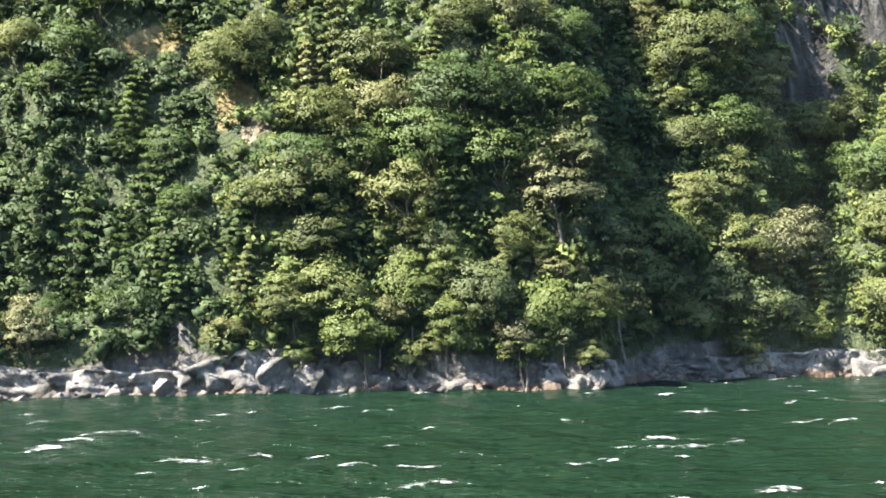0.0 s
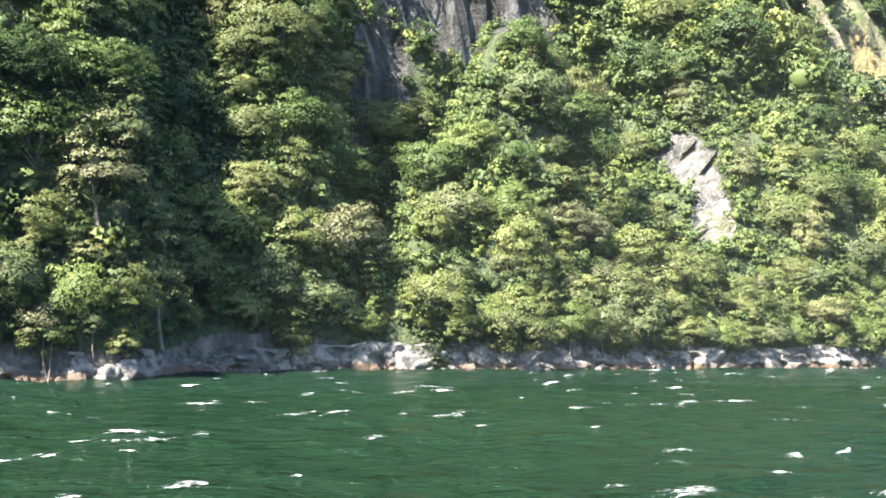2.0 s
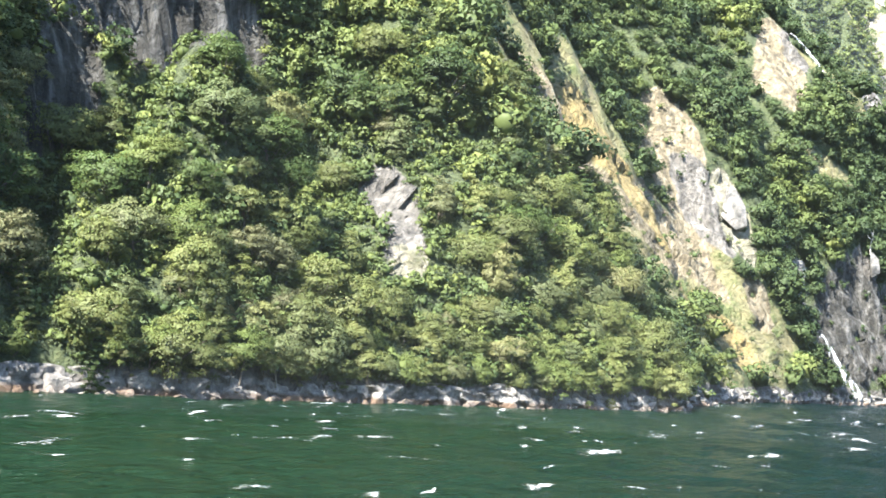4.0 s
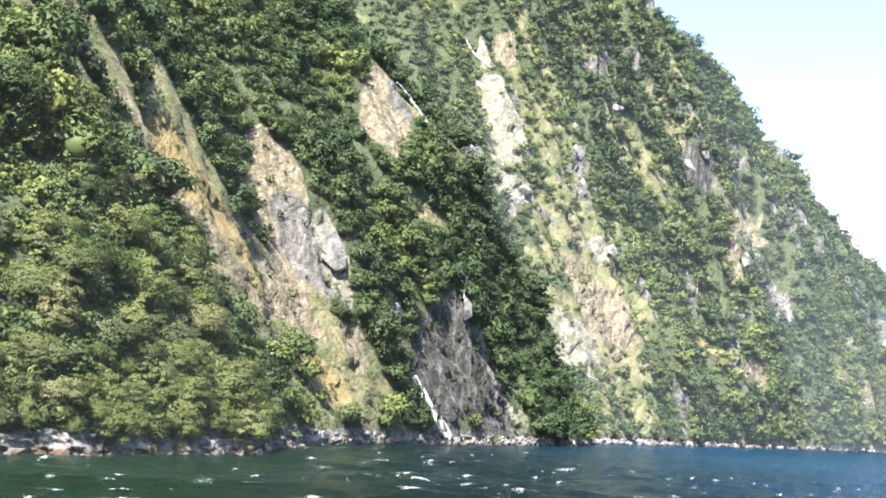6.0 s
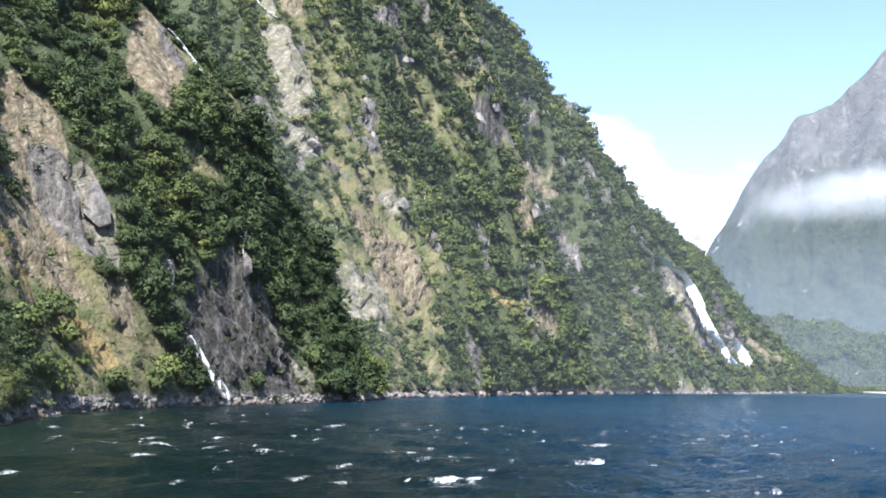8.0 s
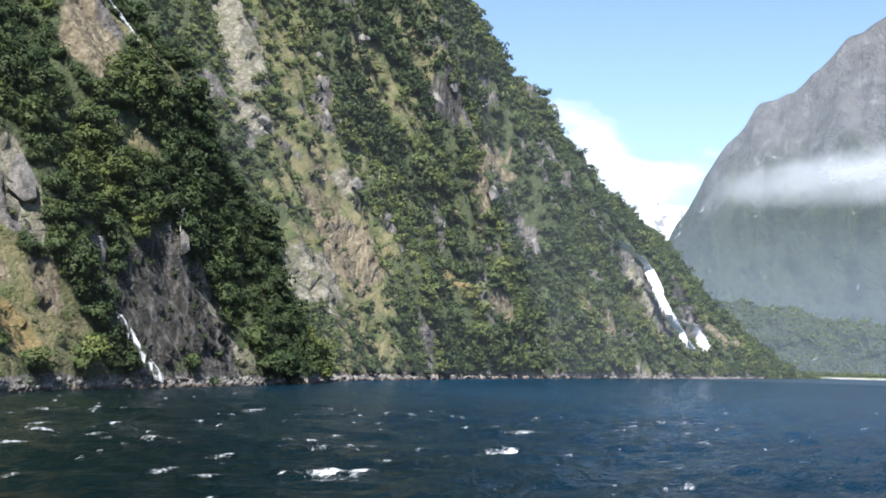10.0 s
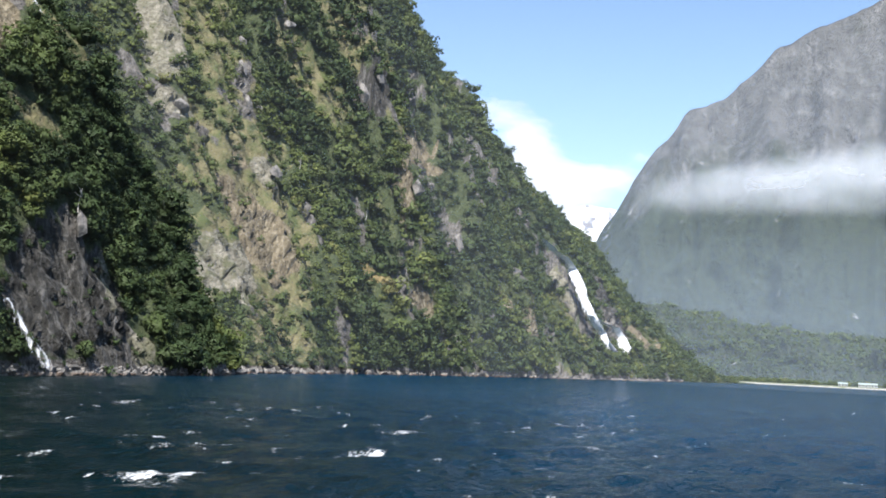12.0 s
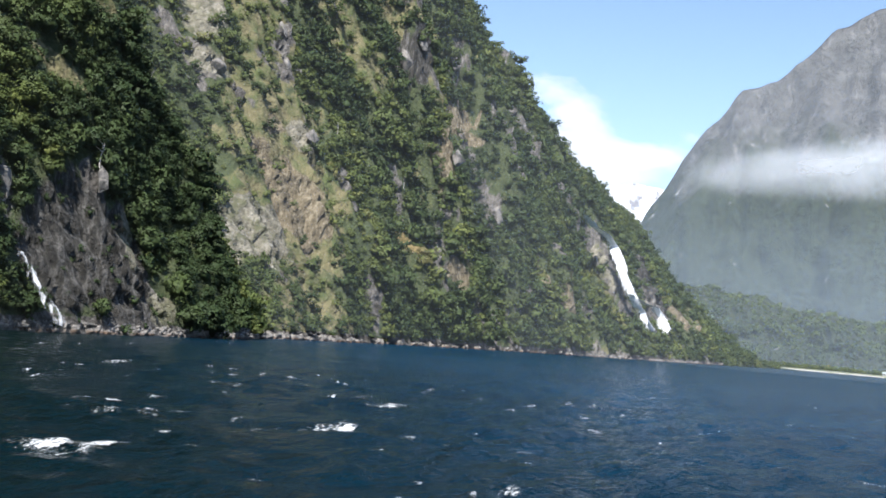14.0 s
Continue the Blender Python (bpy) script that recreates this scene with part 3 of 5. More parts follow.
def trunk_mesh(rng, base_z, crown_c, crown_r, radius):
    top = np.array([0.2 * rng.normal(), 0.2 * rng.normal(), float(np.percentile(crown_c[:, 2], 70))])
    parts = [limb((0, 0, base_z), top, radius, radius * 0.35, 8, 6, 0.5, rng.uniform(0, 6))]
    for k in rng.choice(len(crown_c), min(6, len(crown_c)), replace=False):
        s = rng.uniform(0.35, 0.85)
        start = np.array([0, 0, base_z]) * (1 - s) + top * s
        parts.append(limb(start, crown_c[k] * 0.9, radius * 0.45, radius * 0.12, 5, 3, 0.3, rng.uniform(0, 6)))
    return joined(parts)


KINDS = {}


def make_tree_kind(key, seed, shape, leaf, per, size, trunk=0.16, flat=0.8, droop=0.0, base=-5.5):
    rng = np.random.default_rng(seed)
    c, r = shape(rng)
    inner = broad_core(rng, c) if flat > 0.5 else cores(rng, c, r, ICO0, flat)
    crown = joined([inner, leaf_cards(rng, c, r, per, size, flat, droop)])
    KINDS[key] = (mesh_from("crown", crown[0], crown[1], leaf, True, crown[2]), mesh_from("trunk", *trunk_mesh(rng, base, c, r, trunk), BARK, smooth=True))


for n, leaf in enumerate((OLIVE, GREY, OLIVE, BRIGHT, DEEP, OLIVE)):
    make_tree_kind(("broad", n), 100 + n, lambda g: broad_clumps(g, 2.9, 2.6, 78, 0.45, 1.15), leaf, 112, 0.115, 0.17, 0.72)
for n, leaf in enumerate((GREY, BRIGHT, OLIVE)):
    make_tree_kind(("tall", n), 140 + n, lambda g: broad_clumps(g, 1.9, 3.9, 64, 0.45, 1.0), leaf, 112, 0.115, 0.15, 0.7, 0.1)
for n, leaf in enumerate((DEEP, OLIVE, DEEP)):
    make_tree_kind(("cone", n), 170 + n, lambda g: cone_clumps(g, 2.3, 9.0, 13, 0.4, 0.62), leaf, 60, 0.13, 0.15, 0.34, 0.35)

LABELS = {
    "broad": "round-crowned evergreen tree on the steep bank",
    "tall": "tall billowing evergreen tree on the steep bank",
    "cone": "dark conical evergreen tree with drooping boughs",
}


def plant(key, x, y, z, size, turn, lean):
    crown, trunk = KINDS[key]
    ob = new("tree")
    ob.matrix_world = pose(x, y, z, lean[0], lean[1], turn) @ Matrix.Diagonal((size, size, size, 1))
    for name, me in (("trunk", trunk), ("crown", crown)):
        new(name, me).parent = ob
    return tagged(ob, LABELS[key[0]], "tree", "trees on the near bank")


def slope_point(x, z):
    """Inland distance at which the bare ground reaches the height z."""
    d = np.linspace(0, 250, 1000)
    h = height(np.full_like(d, x), d)
    return float(d[np.argmax(h >= z)])


def open_ground(x, z):
    b = bare(np.array([x]), np.array([z]))
    return float(max(0.85 * b["grass"][0], b["ochre"][0], b["earth"][0], b["rock"][0], b["dark_shaded_rock"][0], b["pale"][0]))


# trees that stand out: along the shore, height, kind, leaf, crown's half-width
TREES_POINT = [
    (-37, 41, "broad", 2, 4.3), (-33, 19, "cone", 2, 4.0), (-31, 8, "broad", 4, 3.1), (-28, 14, "cone", 0, 5.0), (-21, 21, "cone", 0, 4.4),
    (-21, 9, "broad", 4, 3.1), (-11, 6, "broad", 5, 2.7), (-10, 17, "cone", 0, 3.8), (-5, 9, "broad", 5, 3.8), (-2, 16, "broad", 0, 4.6),
    (1, 39, "cone", 1, 5.0), (1, 10, "broad", 3, 5.0), (3, 29, "tall", 1, 4.2), (5, 8, "broad", 2, 3.7), (8, 11, "broad", 3, 5.0),
    (10, 31, "tall", 0, 3.2), (13, 29, "tall", 0, 3.0), (13, 7, "broad", 3, 3.7), (17, 10, "broad", 1, 4.8), (21, 44, "broad", 1, 5.6),
    (24, 9, "broad", 3, 4.0), (25, 21, "tall", 0, 5.0), (29, 29, "cone", 1, 4.0), (29, 8, "broad", 3, 3.7), (31, 17, "broad", 1, 3.8),
]
TREES_COVE = [
    (40, 9, "tall", 2, 3.2), (44, 7, "broad", 3, 3.2), (46, 22, "broad", 5, 5.2), (51, 45, "broad", 2, 7.0), (53, 8, "broad", 1, 5.4),
    (58, 16, "broad", 1, 6.4), (60, 39, "broad", 5, 4.4), (63, 20, "broad", 1, 3.6), (73, 19, "broad", 5, 4.6), (75, 12, "broad", 1, 3.4),
    (78, 6, "broad", 3, 3.8), (80, 31, "broad", 3, 4.9), (82, 14, "broad", 1, 3.1), (84, 22, "broad", 3, 4.8), (90, 40, "broad", 1, 6.0),
    (90, 6, "broad", 3, 3.9), (93, 26, "broad", 0, 4.6), (97, 19, "broad", 1, 4.5), (99, 8, "tall", 0, 3.6),
]
TREES_HEADLAND = [
    (109, 8, "broad", 3, 4.1), (112, 29, "broad", 5, 5.2), (114, 47, "broad", 5, 6.4), (119, 14, "broad", 5, 4.3), (124, 9, "broad", 5, 4.3),
    (133, 63, "broad", 2, 6.2), (137, 8, "broad", 2, 4.5), (137, 24, "broad", 0, 5.4), (141, 58, "broad", 4, 8.0), (151, 18, "broad", 1, 5.4),
    (160, 57, "tall", 2, 5.6), (161, 28, "broad", 3, 6.0), (165, 9, "broad", 5, 5.4), (168, 19, "broad", 1, 5.6), (172, 42, "tall", 1, 5.8),
    (182, 12, "broad", 0, 6.4),
]


def set_tree(rng, key, px, pz, size):
    d = slope_point(px, pz)
    plant(key, px, float(shore(px)) + d - (0.5 if pz > 7 else 0.6) * size, pz + 0.5 * size, size, rng.uniform(0, 360), (rng.uniform(2, 10), rng.uniform(-5, 5)))


def plant_near():
    rng = random.Random(7)
    taken = []
    for x, z, kind, leaf, half in TREES_POINT + TREES_COVE + TREES_HEADLAND:
        size = half / (3.5 if kind == "broad" else 2.9)
        set_tree(rng, (kind, leaf), x, max(z - 0.5 * size, 4.5), size)
        taken.append((x, z, half))
    for row in range(10):
        z0 = 4.7 + row * 5.2
        x = -50.0 + (row % 2) * 3
        while x < 198:
            px, pz = x + rng.uniform(-2, 2), z0 + rng.uniform(-1.8, 1.8)
            x += 7.8 if row else 6.6
            if open_ground(px, pz) > 0.45 and pz > 6:
                continue
            if any(abs(px - a) < b and c < pz < d for a, b, c, d in ((-23, 5, 31, 44), (-11, 4, 25, 36), (126, 6, 14, 34), (-12, 11, 0, 7))):
                continue
            if any(((px - a) ** 2 + (pz - b) ** 2) < (0.75 * h) ** 2 for a, b, h in taken):
                continue
            if any(deep >= 5 and ((px - a) / rx) ** 2 + ((pz - b) / rz) ** 2 < 0.7 for a, b, rx, rz, deep in HOLLOWS):
                continue
            roll = rng.random()
            # more dark conifers at the start of the shore, brighter scrub further along
            if px < -14 and pz > 7 and roll < 0.95:
                key, size = (("cone", rng.choice((0, 2))), rng.uniform(0.9, 1.5)) if roll < 0.62 else (("broad", 4), rng.uniform(0.8, 1.4))
            elif 6 < pz and px < 20 and roll < 0.45:
                key, size = ("cone", rng.randrange(3)), rng.uniform(0.9, 1.5)
            elif roll < 0.26:
                key, size = ("tall", rng.randrange(3)), rng.uniform(0.95, 1.7)
            elif roll < 0.34:
                key, size = ("cone", rng.randrange(3)), rng.uniform(0.8, 1.3)
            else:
                # upper bank's shade is put into leaf colour: mostly deep green where not lit
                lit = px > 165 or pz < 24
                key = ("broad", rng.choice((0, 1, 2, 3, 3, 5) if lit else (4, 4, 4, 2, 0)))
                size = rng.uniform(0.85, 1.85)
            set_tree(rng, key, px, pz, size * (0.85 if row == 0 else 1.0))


def plant_thicket():
    """Bright bushy growth crowded along the top of the shore rocks."""
    rng = random.Random(11)
    for x0, x1, tops in ((-9, 31, 19), (62, 192, 15)):
        x = float(x0)
        while x < x1:
            for z in (4.4, 8.2, 12.0, 15.8):
                px, pz = x + rng.uniform(-1.8, 1.8), z + rng.uniform(-1.2, 1.2)
                if pz > tops * (1 - ((2 * px - x0 - x1) / (x1 - x0)) ** 6) or open_ground(px, max(pz, 7)) > 0.5:
                    continue
                leaf = rng.choice((3, 3, 3, 0, 1, 5))
                set_tree(rng, ("broad", leaf), px, pz, rng.uniform(0.62, 1.05))
            x += rng.uniform(3.6, 5.2)


plant_near()
plant_thicket()


def wood_material():
    """Woods of many crowns: a tint for each crown, a shade for each spray."""
    m, nodes, links, shader = material("woods")
    at = nodes.new("ShaderNodeAttribute")
    at.attribute_name = "tint"
    geom = nodes.new("ShaderNodeNewGeometry")
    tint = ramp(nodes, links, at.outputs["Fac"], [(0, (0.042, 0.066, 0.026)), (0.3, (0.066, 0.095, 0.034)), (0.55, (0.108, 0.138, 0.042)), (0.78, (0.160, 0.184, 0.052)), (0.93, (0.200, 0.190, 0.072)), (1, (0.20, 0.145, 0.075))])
    hsv = nodes.new("ShaderNodeHueSaturation")
    links.new(tint, hsv.inputs["Color"])
    shade = nodes.new("ShaderNodeMapRange")
    shade.inputs["To Min"].default_value, shade.inputs["To Max"].default_value = 0.84, 1.2
    links.new(geom.outputs["Random Per Island"], shade.inputs["Value"])
    links.new(shade.outputs[0], hsv.inputs["Value"])
    links.new(hsv.outputs[0], shader.inputs["Base Color"])
    shader.inputs["Roughness"].default_value = 0.6
    shader.inputs["Specular IOR Level"].default_value = 0.2
    through_light = nodes.new("ShaderNodeBsdfTranslucent")
    links.new(hsv.outputs[0], through_light.inputs["Color"])
    both = nodes.new("ShaderNodeMixShader")
    both.inputs[0].default_value = 0.25
    links.new(shader.outputs[0], both.inputs[1])
    links.new(through_light.outputs[0], both.inputs[2])
    links.new(both.outputs[0], nodes["Material Output"].inputs["Surface"])
    return m


WOODS = wood_material()


def wood_template(rng, clumps, per, size, core, tall=0.85):
    """A rounded crown of unit half-width: a lumpy dome under tufts of leaf-sprays."""
    tv, tf = core
    v = tv * (0.40, 0.40, 0.40 * tall) * (1 + 0.34 * rng.normal(size=(len(tv), 1)))
    d = rng.normal(size=(clumps, 3))
    d[:, 2] = np.abs(d[:, 2]) - rng.uniform(0, 0.9, clumps)
    d /= np.linalg.norm(d, axis=1)[:, None]
    c = d * (0.8, 0.8, 0.8 * tall) * rng.uniform(0.6, 1.1, (clumps, 1))
    leaves = leaf_cards(rng, c, rng.uniform(0.24, 0.46, clumps), per, size, 0.8)
    return joined([(v, tf, tv), leaves])


def woods(name, label, spots, templates, seed):
    """One wood of many crowns: spots are rows of x, y, z, size, tint."""
    rng = np.random.default_rng(seed)
    pick = rng.integers(0, len(templates), len(spots))
    parts, tints = [], []
    for k, (tv, tf, tn) in enumerate(templates):
        s = spots[pick == k]
        if not len(s):
            continue
        a = rng.uniform(0, 6.283, len(s))
        ca, sa = np.cos(a)[:, None], np.sin(a)[:, None]
        tall = rng.uniform(0.8, 1.3, len(s))[:, None]
        v = np.stack([tv[None, :, 0] * ca - tv[None, :, 1] * sa, tv[None, :, 0] * sa + tv[None, :, 1] * ca, tv[None, :, 2] * tall], -1)
        v = v * s[:, 3][:, None, None] + s[:, None, :3]
        f = tf[None] + (np.arange(len(s)) * len(tv))[:, None, None]
        n = np.stack([tn[None, :, 0] * ca - tn[None, :, 1] * sa, tn[None, :, 0] * sa + tn[None, :, 1] * ca, tn[None, :, 2] + 0 * ca], -1)
        parts.append((v.reshape(-1, 3), f.reshape(-1, 3), n.reshape(-1, 3)))
        tints.append(np.repeat(s[:, 4], len(tv)))
    v, f, n = joined(parts)
    me = mesh_from(name, v, f, WOODS, True, n)
    me.attributes.new("tint", "FLOAT", "POINT").data.foreach_set("value", np.concatenate(tints).astype(np.float32))
    return tagged(new(name, me), label, "forest", kind="stuff")


def slope_spots(x0, x1, z0, z1, dx, dz, seed, size, keep=0.5, dark=0.0, loose=0.25):
    rng = np.random.default_rng(seed)
    gx, gz = np.meshgrid(np.arange(x0, x1, dx), np.arange(z0, z1, dz), indexing="ij")
    gx = (gx + rng.uniform(-0.55, 0.55, gx.shape) * dx).ravel()
    gz = (gz + rng.uniform(-0.55, 0.55, gz.shape) * dz).ravel()
    d = np.concatenate([[0.0], np.linspace(0.3, 255, 420)])
    h = height(gx[:, None], d[None])
    h = np.maximum.accumulate(h, 1)
    k = (h < gz[:, None]).sum(1)
    ok = (k > 0) & (k < len(d))
    gx, gz, k = gx[ok], gz[ok], k[ok]
    b = bare(gx, gz)
    cover = np.max([0.8 * b["grass"], b["ochre"], 0.9 * b["earth"], b["rock"], b["dark_shaded_rock"], b["pale"]], 0)
    ok = (cover + loose * rng.normal(size=len(gx))) < keep
    gx, gz, k = gx[ok], gz[ok], k[ok]
    s = size * rng.uniform(0.5, 1.0, len(gx)) * (1 + 0.7 * (rng.random(len(gx)) > 0.8))
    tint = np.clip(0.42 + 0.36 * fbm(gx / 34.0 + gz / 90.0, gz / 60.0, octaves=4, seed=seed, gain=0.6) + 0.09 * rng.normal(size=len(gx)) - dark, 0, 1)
    return np.stack([gx, shore(gx) + d[k] - 0.4 * s, gz + 0.25 * s, s, tint], 1)


g = np.random.default_rng(5)
BUSHES = [wood_template(g, 8, 13, 0.15, ICO0) for _ in range(6)]
CROWNS = [wood_template(g, 20, 20, 0.11, ICO1, 0.95) for _ in range(8)]
FAR_CROWNS = [wood_template(g, 12, 10, 0.16, ICO0) for _ in range(8)]
SPECKS = [wood_template(g, 4, 4, 0.26, ICO0) for _ in range(5)]


def bank_spots(x0, x1, d0, d1, apart, seed, size):
    """Places spread evenly over the bank's surface, steep or flat."""
    rng = np.random.default_rng(seed)
    step = 0.8
    gx, gd = np.meshgrid(np.arange(x0, x1, step), np.arange(d0, d1, step), indexing="ij")
    gx = (gx + rng.uniform(-0.5, 0.5, gx.shape) * step).ravel()
    gd = (gd + rng.uniform(-0.5, 0.5, gd.shape) * step).ravel()
    z = height(gx, gd)
    rise = np.hypot((height(gx + 0.5, gd) - z) / 0.5, (height(gx, gd + 0.5) - z) / 0.5)
    b = bare(gx, z)
    ok = (np.max([0.8 * b["grass"], b["ochre"], b["earth"], b["rock"], b["dark_shaded_rock"], b["pale"]], 0) < 0.8) & (z > 4.0) & (z < 85)
    ok &= rng.random(len(gx)) < np.sqrt(1 + np.minimum(rise, 30) ** 2) * (step / apart) ** 2
    gx, gd, z = gx[ok], gd[ok], z[ok]
    s = size * rng.uniform(0.7, 1.3, len(gx))
    # tint drops left of -13, standing in for shade on that bank
    return np.stack([gx, shore(gx) + gd - 0.2 * s, z + 0.25 * s, s, np.clip(0.45 - 0.3 * (gx < -13) + 0.14 * rng.normal(size=len(gx)), 0, 1)], 1)


woods("undergrowth", "shaded ferns and shrubs between the trees", bank_spots(-52, 200, 1, 62, 2.35, 18, 1.9), BUSHES, 8)
woods("upper_forest", "dense evergreen forest high on the bank", slope_spots(20, 190, 50, 105, 4.6, 4.6, 12, 4.0), CROWNS, 2)
woods("slope_forest", "evergreen scrub and trees beside the dry slide", slope_spots(190, 300, 3.5, 170, 4.2, 4.0, 13, 3.4, 0.45, 0.0, 0.12), CROWNS, 3)
# the spur's shade is put into the tint of its crowns
woods("spur_forest", "evergreen forest on the rocky spur, tint darkened for its shade", slope_spots(300, 446, 3.5, 190, 4.6, 4.4, 15, 4.0, 0.3, 0.28, 0.1), CROWNS, 5)
woods("slide_scrub", "low shrubs scattered over the dry slide", slope_spots(190, 300, 3.5, 110, 7.0, 6.0, 23, 1.2, 2.0, 0.0, 0.0), BUSHES, 11)
# same shade in the colour here, only weaker
woods("spur_scrub", "low shrubs clinging to the spur's rock, tint darkened for shade", slope_spots(300, 400, 3, 60, 9.0, 8.0, 24, 1.9, 2.0, 0.12, 0.0), BUSHES, 12)
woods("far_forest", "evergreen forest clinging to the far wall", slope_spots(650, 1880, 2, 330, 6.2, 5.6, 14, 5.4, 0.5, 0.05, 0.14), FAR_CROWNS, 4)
woods("rib_forest", "light green scrub on the sunny rib behind the spur", slope_spots(440, 526, 3, 340, 4.4, 4.2, 17, 3.8, 0.6, 0.0, 0.2), FAR_CROWNS, 7)
woods("light_scrub", "thin light green scrub on the pale wall", slope_spots(526, 655, 3, 340, 4.4, 4.2, 19, 3.0, 0.62, -0.04, 0.22), FAR_CROWNS, 9)


# ---- rocks on the shore ----
def rock_mesh(seed):
    """A broken granite block with flat joints."""
    rng = np.random.default_rng(seed)
    bm = bmesh.new()
    for _ in range(16):
        p = rng.normal(size=3)
        p = p / np.abs(p).max() * rng.uniform(0.75, 1.0, 3)
        bm.verts.new(p * (1.0, 0.8, 0.75))
    bmesh.ops.convex_hull(bm, input=bm.verts)
    bmesh.ops.delete(bm, geom=[v for v in bm.verts if not v.link_faces], context="VERTS")
    bmesh.ops.bevel(bm, geom=list(bm.edges), offset=0.03, segments=1, affect="EDGES")
    me = bpy.data.meshes.new("boulder")
    bm.to_mesh(me)
    bm.free()
    me.materials.append(ROCK)
    return me


ROCKS = [rock_mesh(300 + k) for k in range(16)]


def build_shore_cliff():
    """The low broken cliff along the water: jointed blocks, each with its own set and tilt."""
    xs, vs = np.arange(-62, 246, 0.32), np.linspace(0, 1, 17)
    X, V = np.meshgrid(xs, vs, indexing="ij")
    tall = 2.9 + 0.9 * fbm(X / 9.0, 0.0, octaves=3, seed=71) + 1.5 * np.exp(-((X + 6) / 8.0) ** 2) + 1.0 * np.exp(-((X - 80) / 14.0) ** 2) - 0.7 * np.exp(-((X - 40) / 10.0) ** 2)
    Z = -0.5 + (tall + 0.5) * V
    # joints lean with the strata
    p, q = (X + 0.55 * Z) / 2.1, (Z - 0.18 * X) / 1.25
    ip, iq = np.floor(p).astype(np.int64), np.floor(q).astype(np.int64)
    best, second = np.full(X.shape, 9.0), np.full(X.shape, 9.0)
    pick = [np.zeros(X.shape) for _ in range(5)]
    for i in (-1, 0, 1):
        for j in (-1, 0, 1):
            h = [hashed(ip + i, iq + j, np.int64(0), 200 + n) for n in range(5)]
            du, dv = p - (ip + i + h[0]), q - (iq + j + h[1])
            r = np.hypot(du, dv)
            closer = r < best
            second = np.where(closer, best, np.minimum(second, r))
            best = np.where(closer, r, best)
            for n, value in enumerate((h[2], h[3], h[4], du, dv)):
                pick[n] = np.where(closer, value, pick[n])
    block = 1.3 * pick[0] + 1.5 * (pick[1] - 0.75) * pick[3] + 1.1 * (pick[2] - 0.3) * pick[4]
    joint = 0.35 * np.clip(1 - (second - best) / 0.10, 0, 1)
    out = 0.4 + block - joint + 0.25 * fbm(X / 0.9, Z / 0.7, octaves=2, seed=73)
    Y = shore(X) + 0.62 * np.maximum(Z, 0) * (0.6 + 0.4 * np.sin(X / 11.0)) + 0.5 - out
    Y[:, -1] += 3.5
    me = mesh_from("shore_cliff", np.stack([X, Y, Z], -1).reshape(-1, 3), grid_faces(len(xs), len(vs))[:, ::-1], ROCK)
    return tagged(new("shore_cliff", me), "low cliff of cracked pale granite above the water", "rock", kind="structure")


build_shore_cliff()


def scatter_rocks():
    rng = random.Random(21)
    for low, high, step, back in ((1.4, 3.0, 1.9, -0.3), (0.6, 1.4, 1.9, -1.0)):
        x = -46.0
        while x < 240:
            w = rng.uniform(low, high) * (0.8 if x > 190 else 1)
            h = w * rng.uniform(0.4, 0.75)
            y = float(shore(x)) + back + rng.uniform(-0.5, 0.5)
            ob = new("boulder", rng.choice(ROCKS))
            ob.matrix_world = pose(x, y, rng.uniform(-0.1, 0.15) * h, rng.uniform(-16, 16), rng.gauss(-20, 12), rng.uniform(-25, 25)) @ Matrix.Diagonal((w * 0.62, w * 0.5, h * 0.95, 1))
            tagged(ob, "cracked pale granite block at the waterline" if w > 1.4 else "small pale granite boulder at the waterline", "rock", "rocks along the shore")
            x += w * rng.uniform(0.75, 1.6) * step


scatter_rocks()


def big_slabs():
    rng = random.Random(23)
    for x, w, h in ((-12, 3.4, 3.0), (-7, 4.0, 4.2), (-3, 3.2, 3.6), (28, 2.8, 2.4), (66, 3.0, 3.2), (77, 3.2, 3.6), (83, 3.0, 3.0), (150, 2.4, 2.4), (171, 2.6, 3.0)):
        ob = new("rock_slab", rng.choice(ROCKS))
        ob.matrix_world = pose(x, float(shore(x)) + 0.4, 0.3 * h, rng.uniform(-10, 10), rng.gauss(-28, 8), rng.uniform(-20, 20)) @ Matrix.Diagonal((w * 0.8, w * 0.55, h * 0.8, 1))
        tagged(ob, "large tilted slab of pale cracked granite by the water", "rock", "rocks along the shore")


big_slabs()


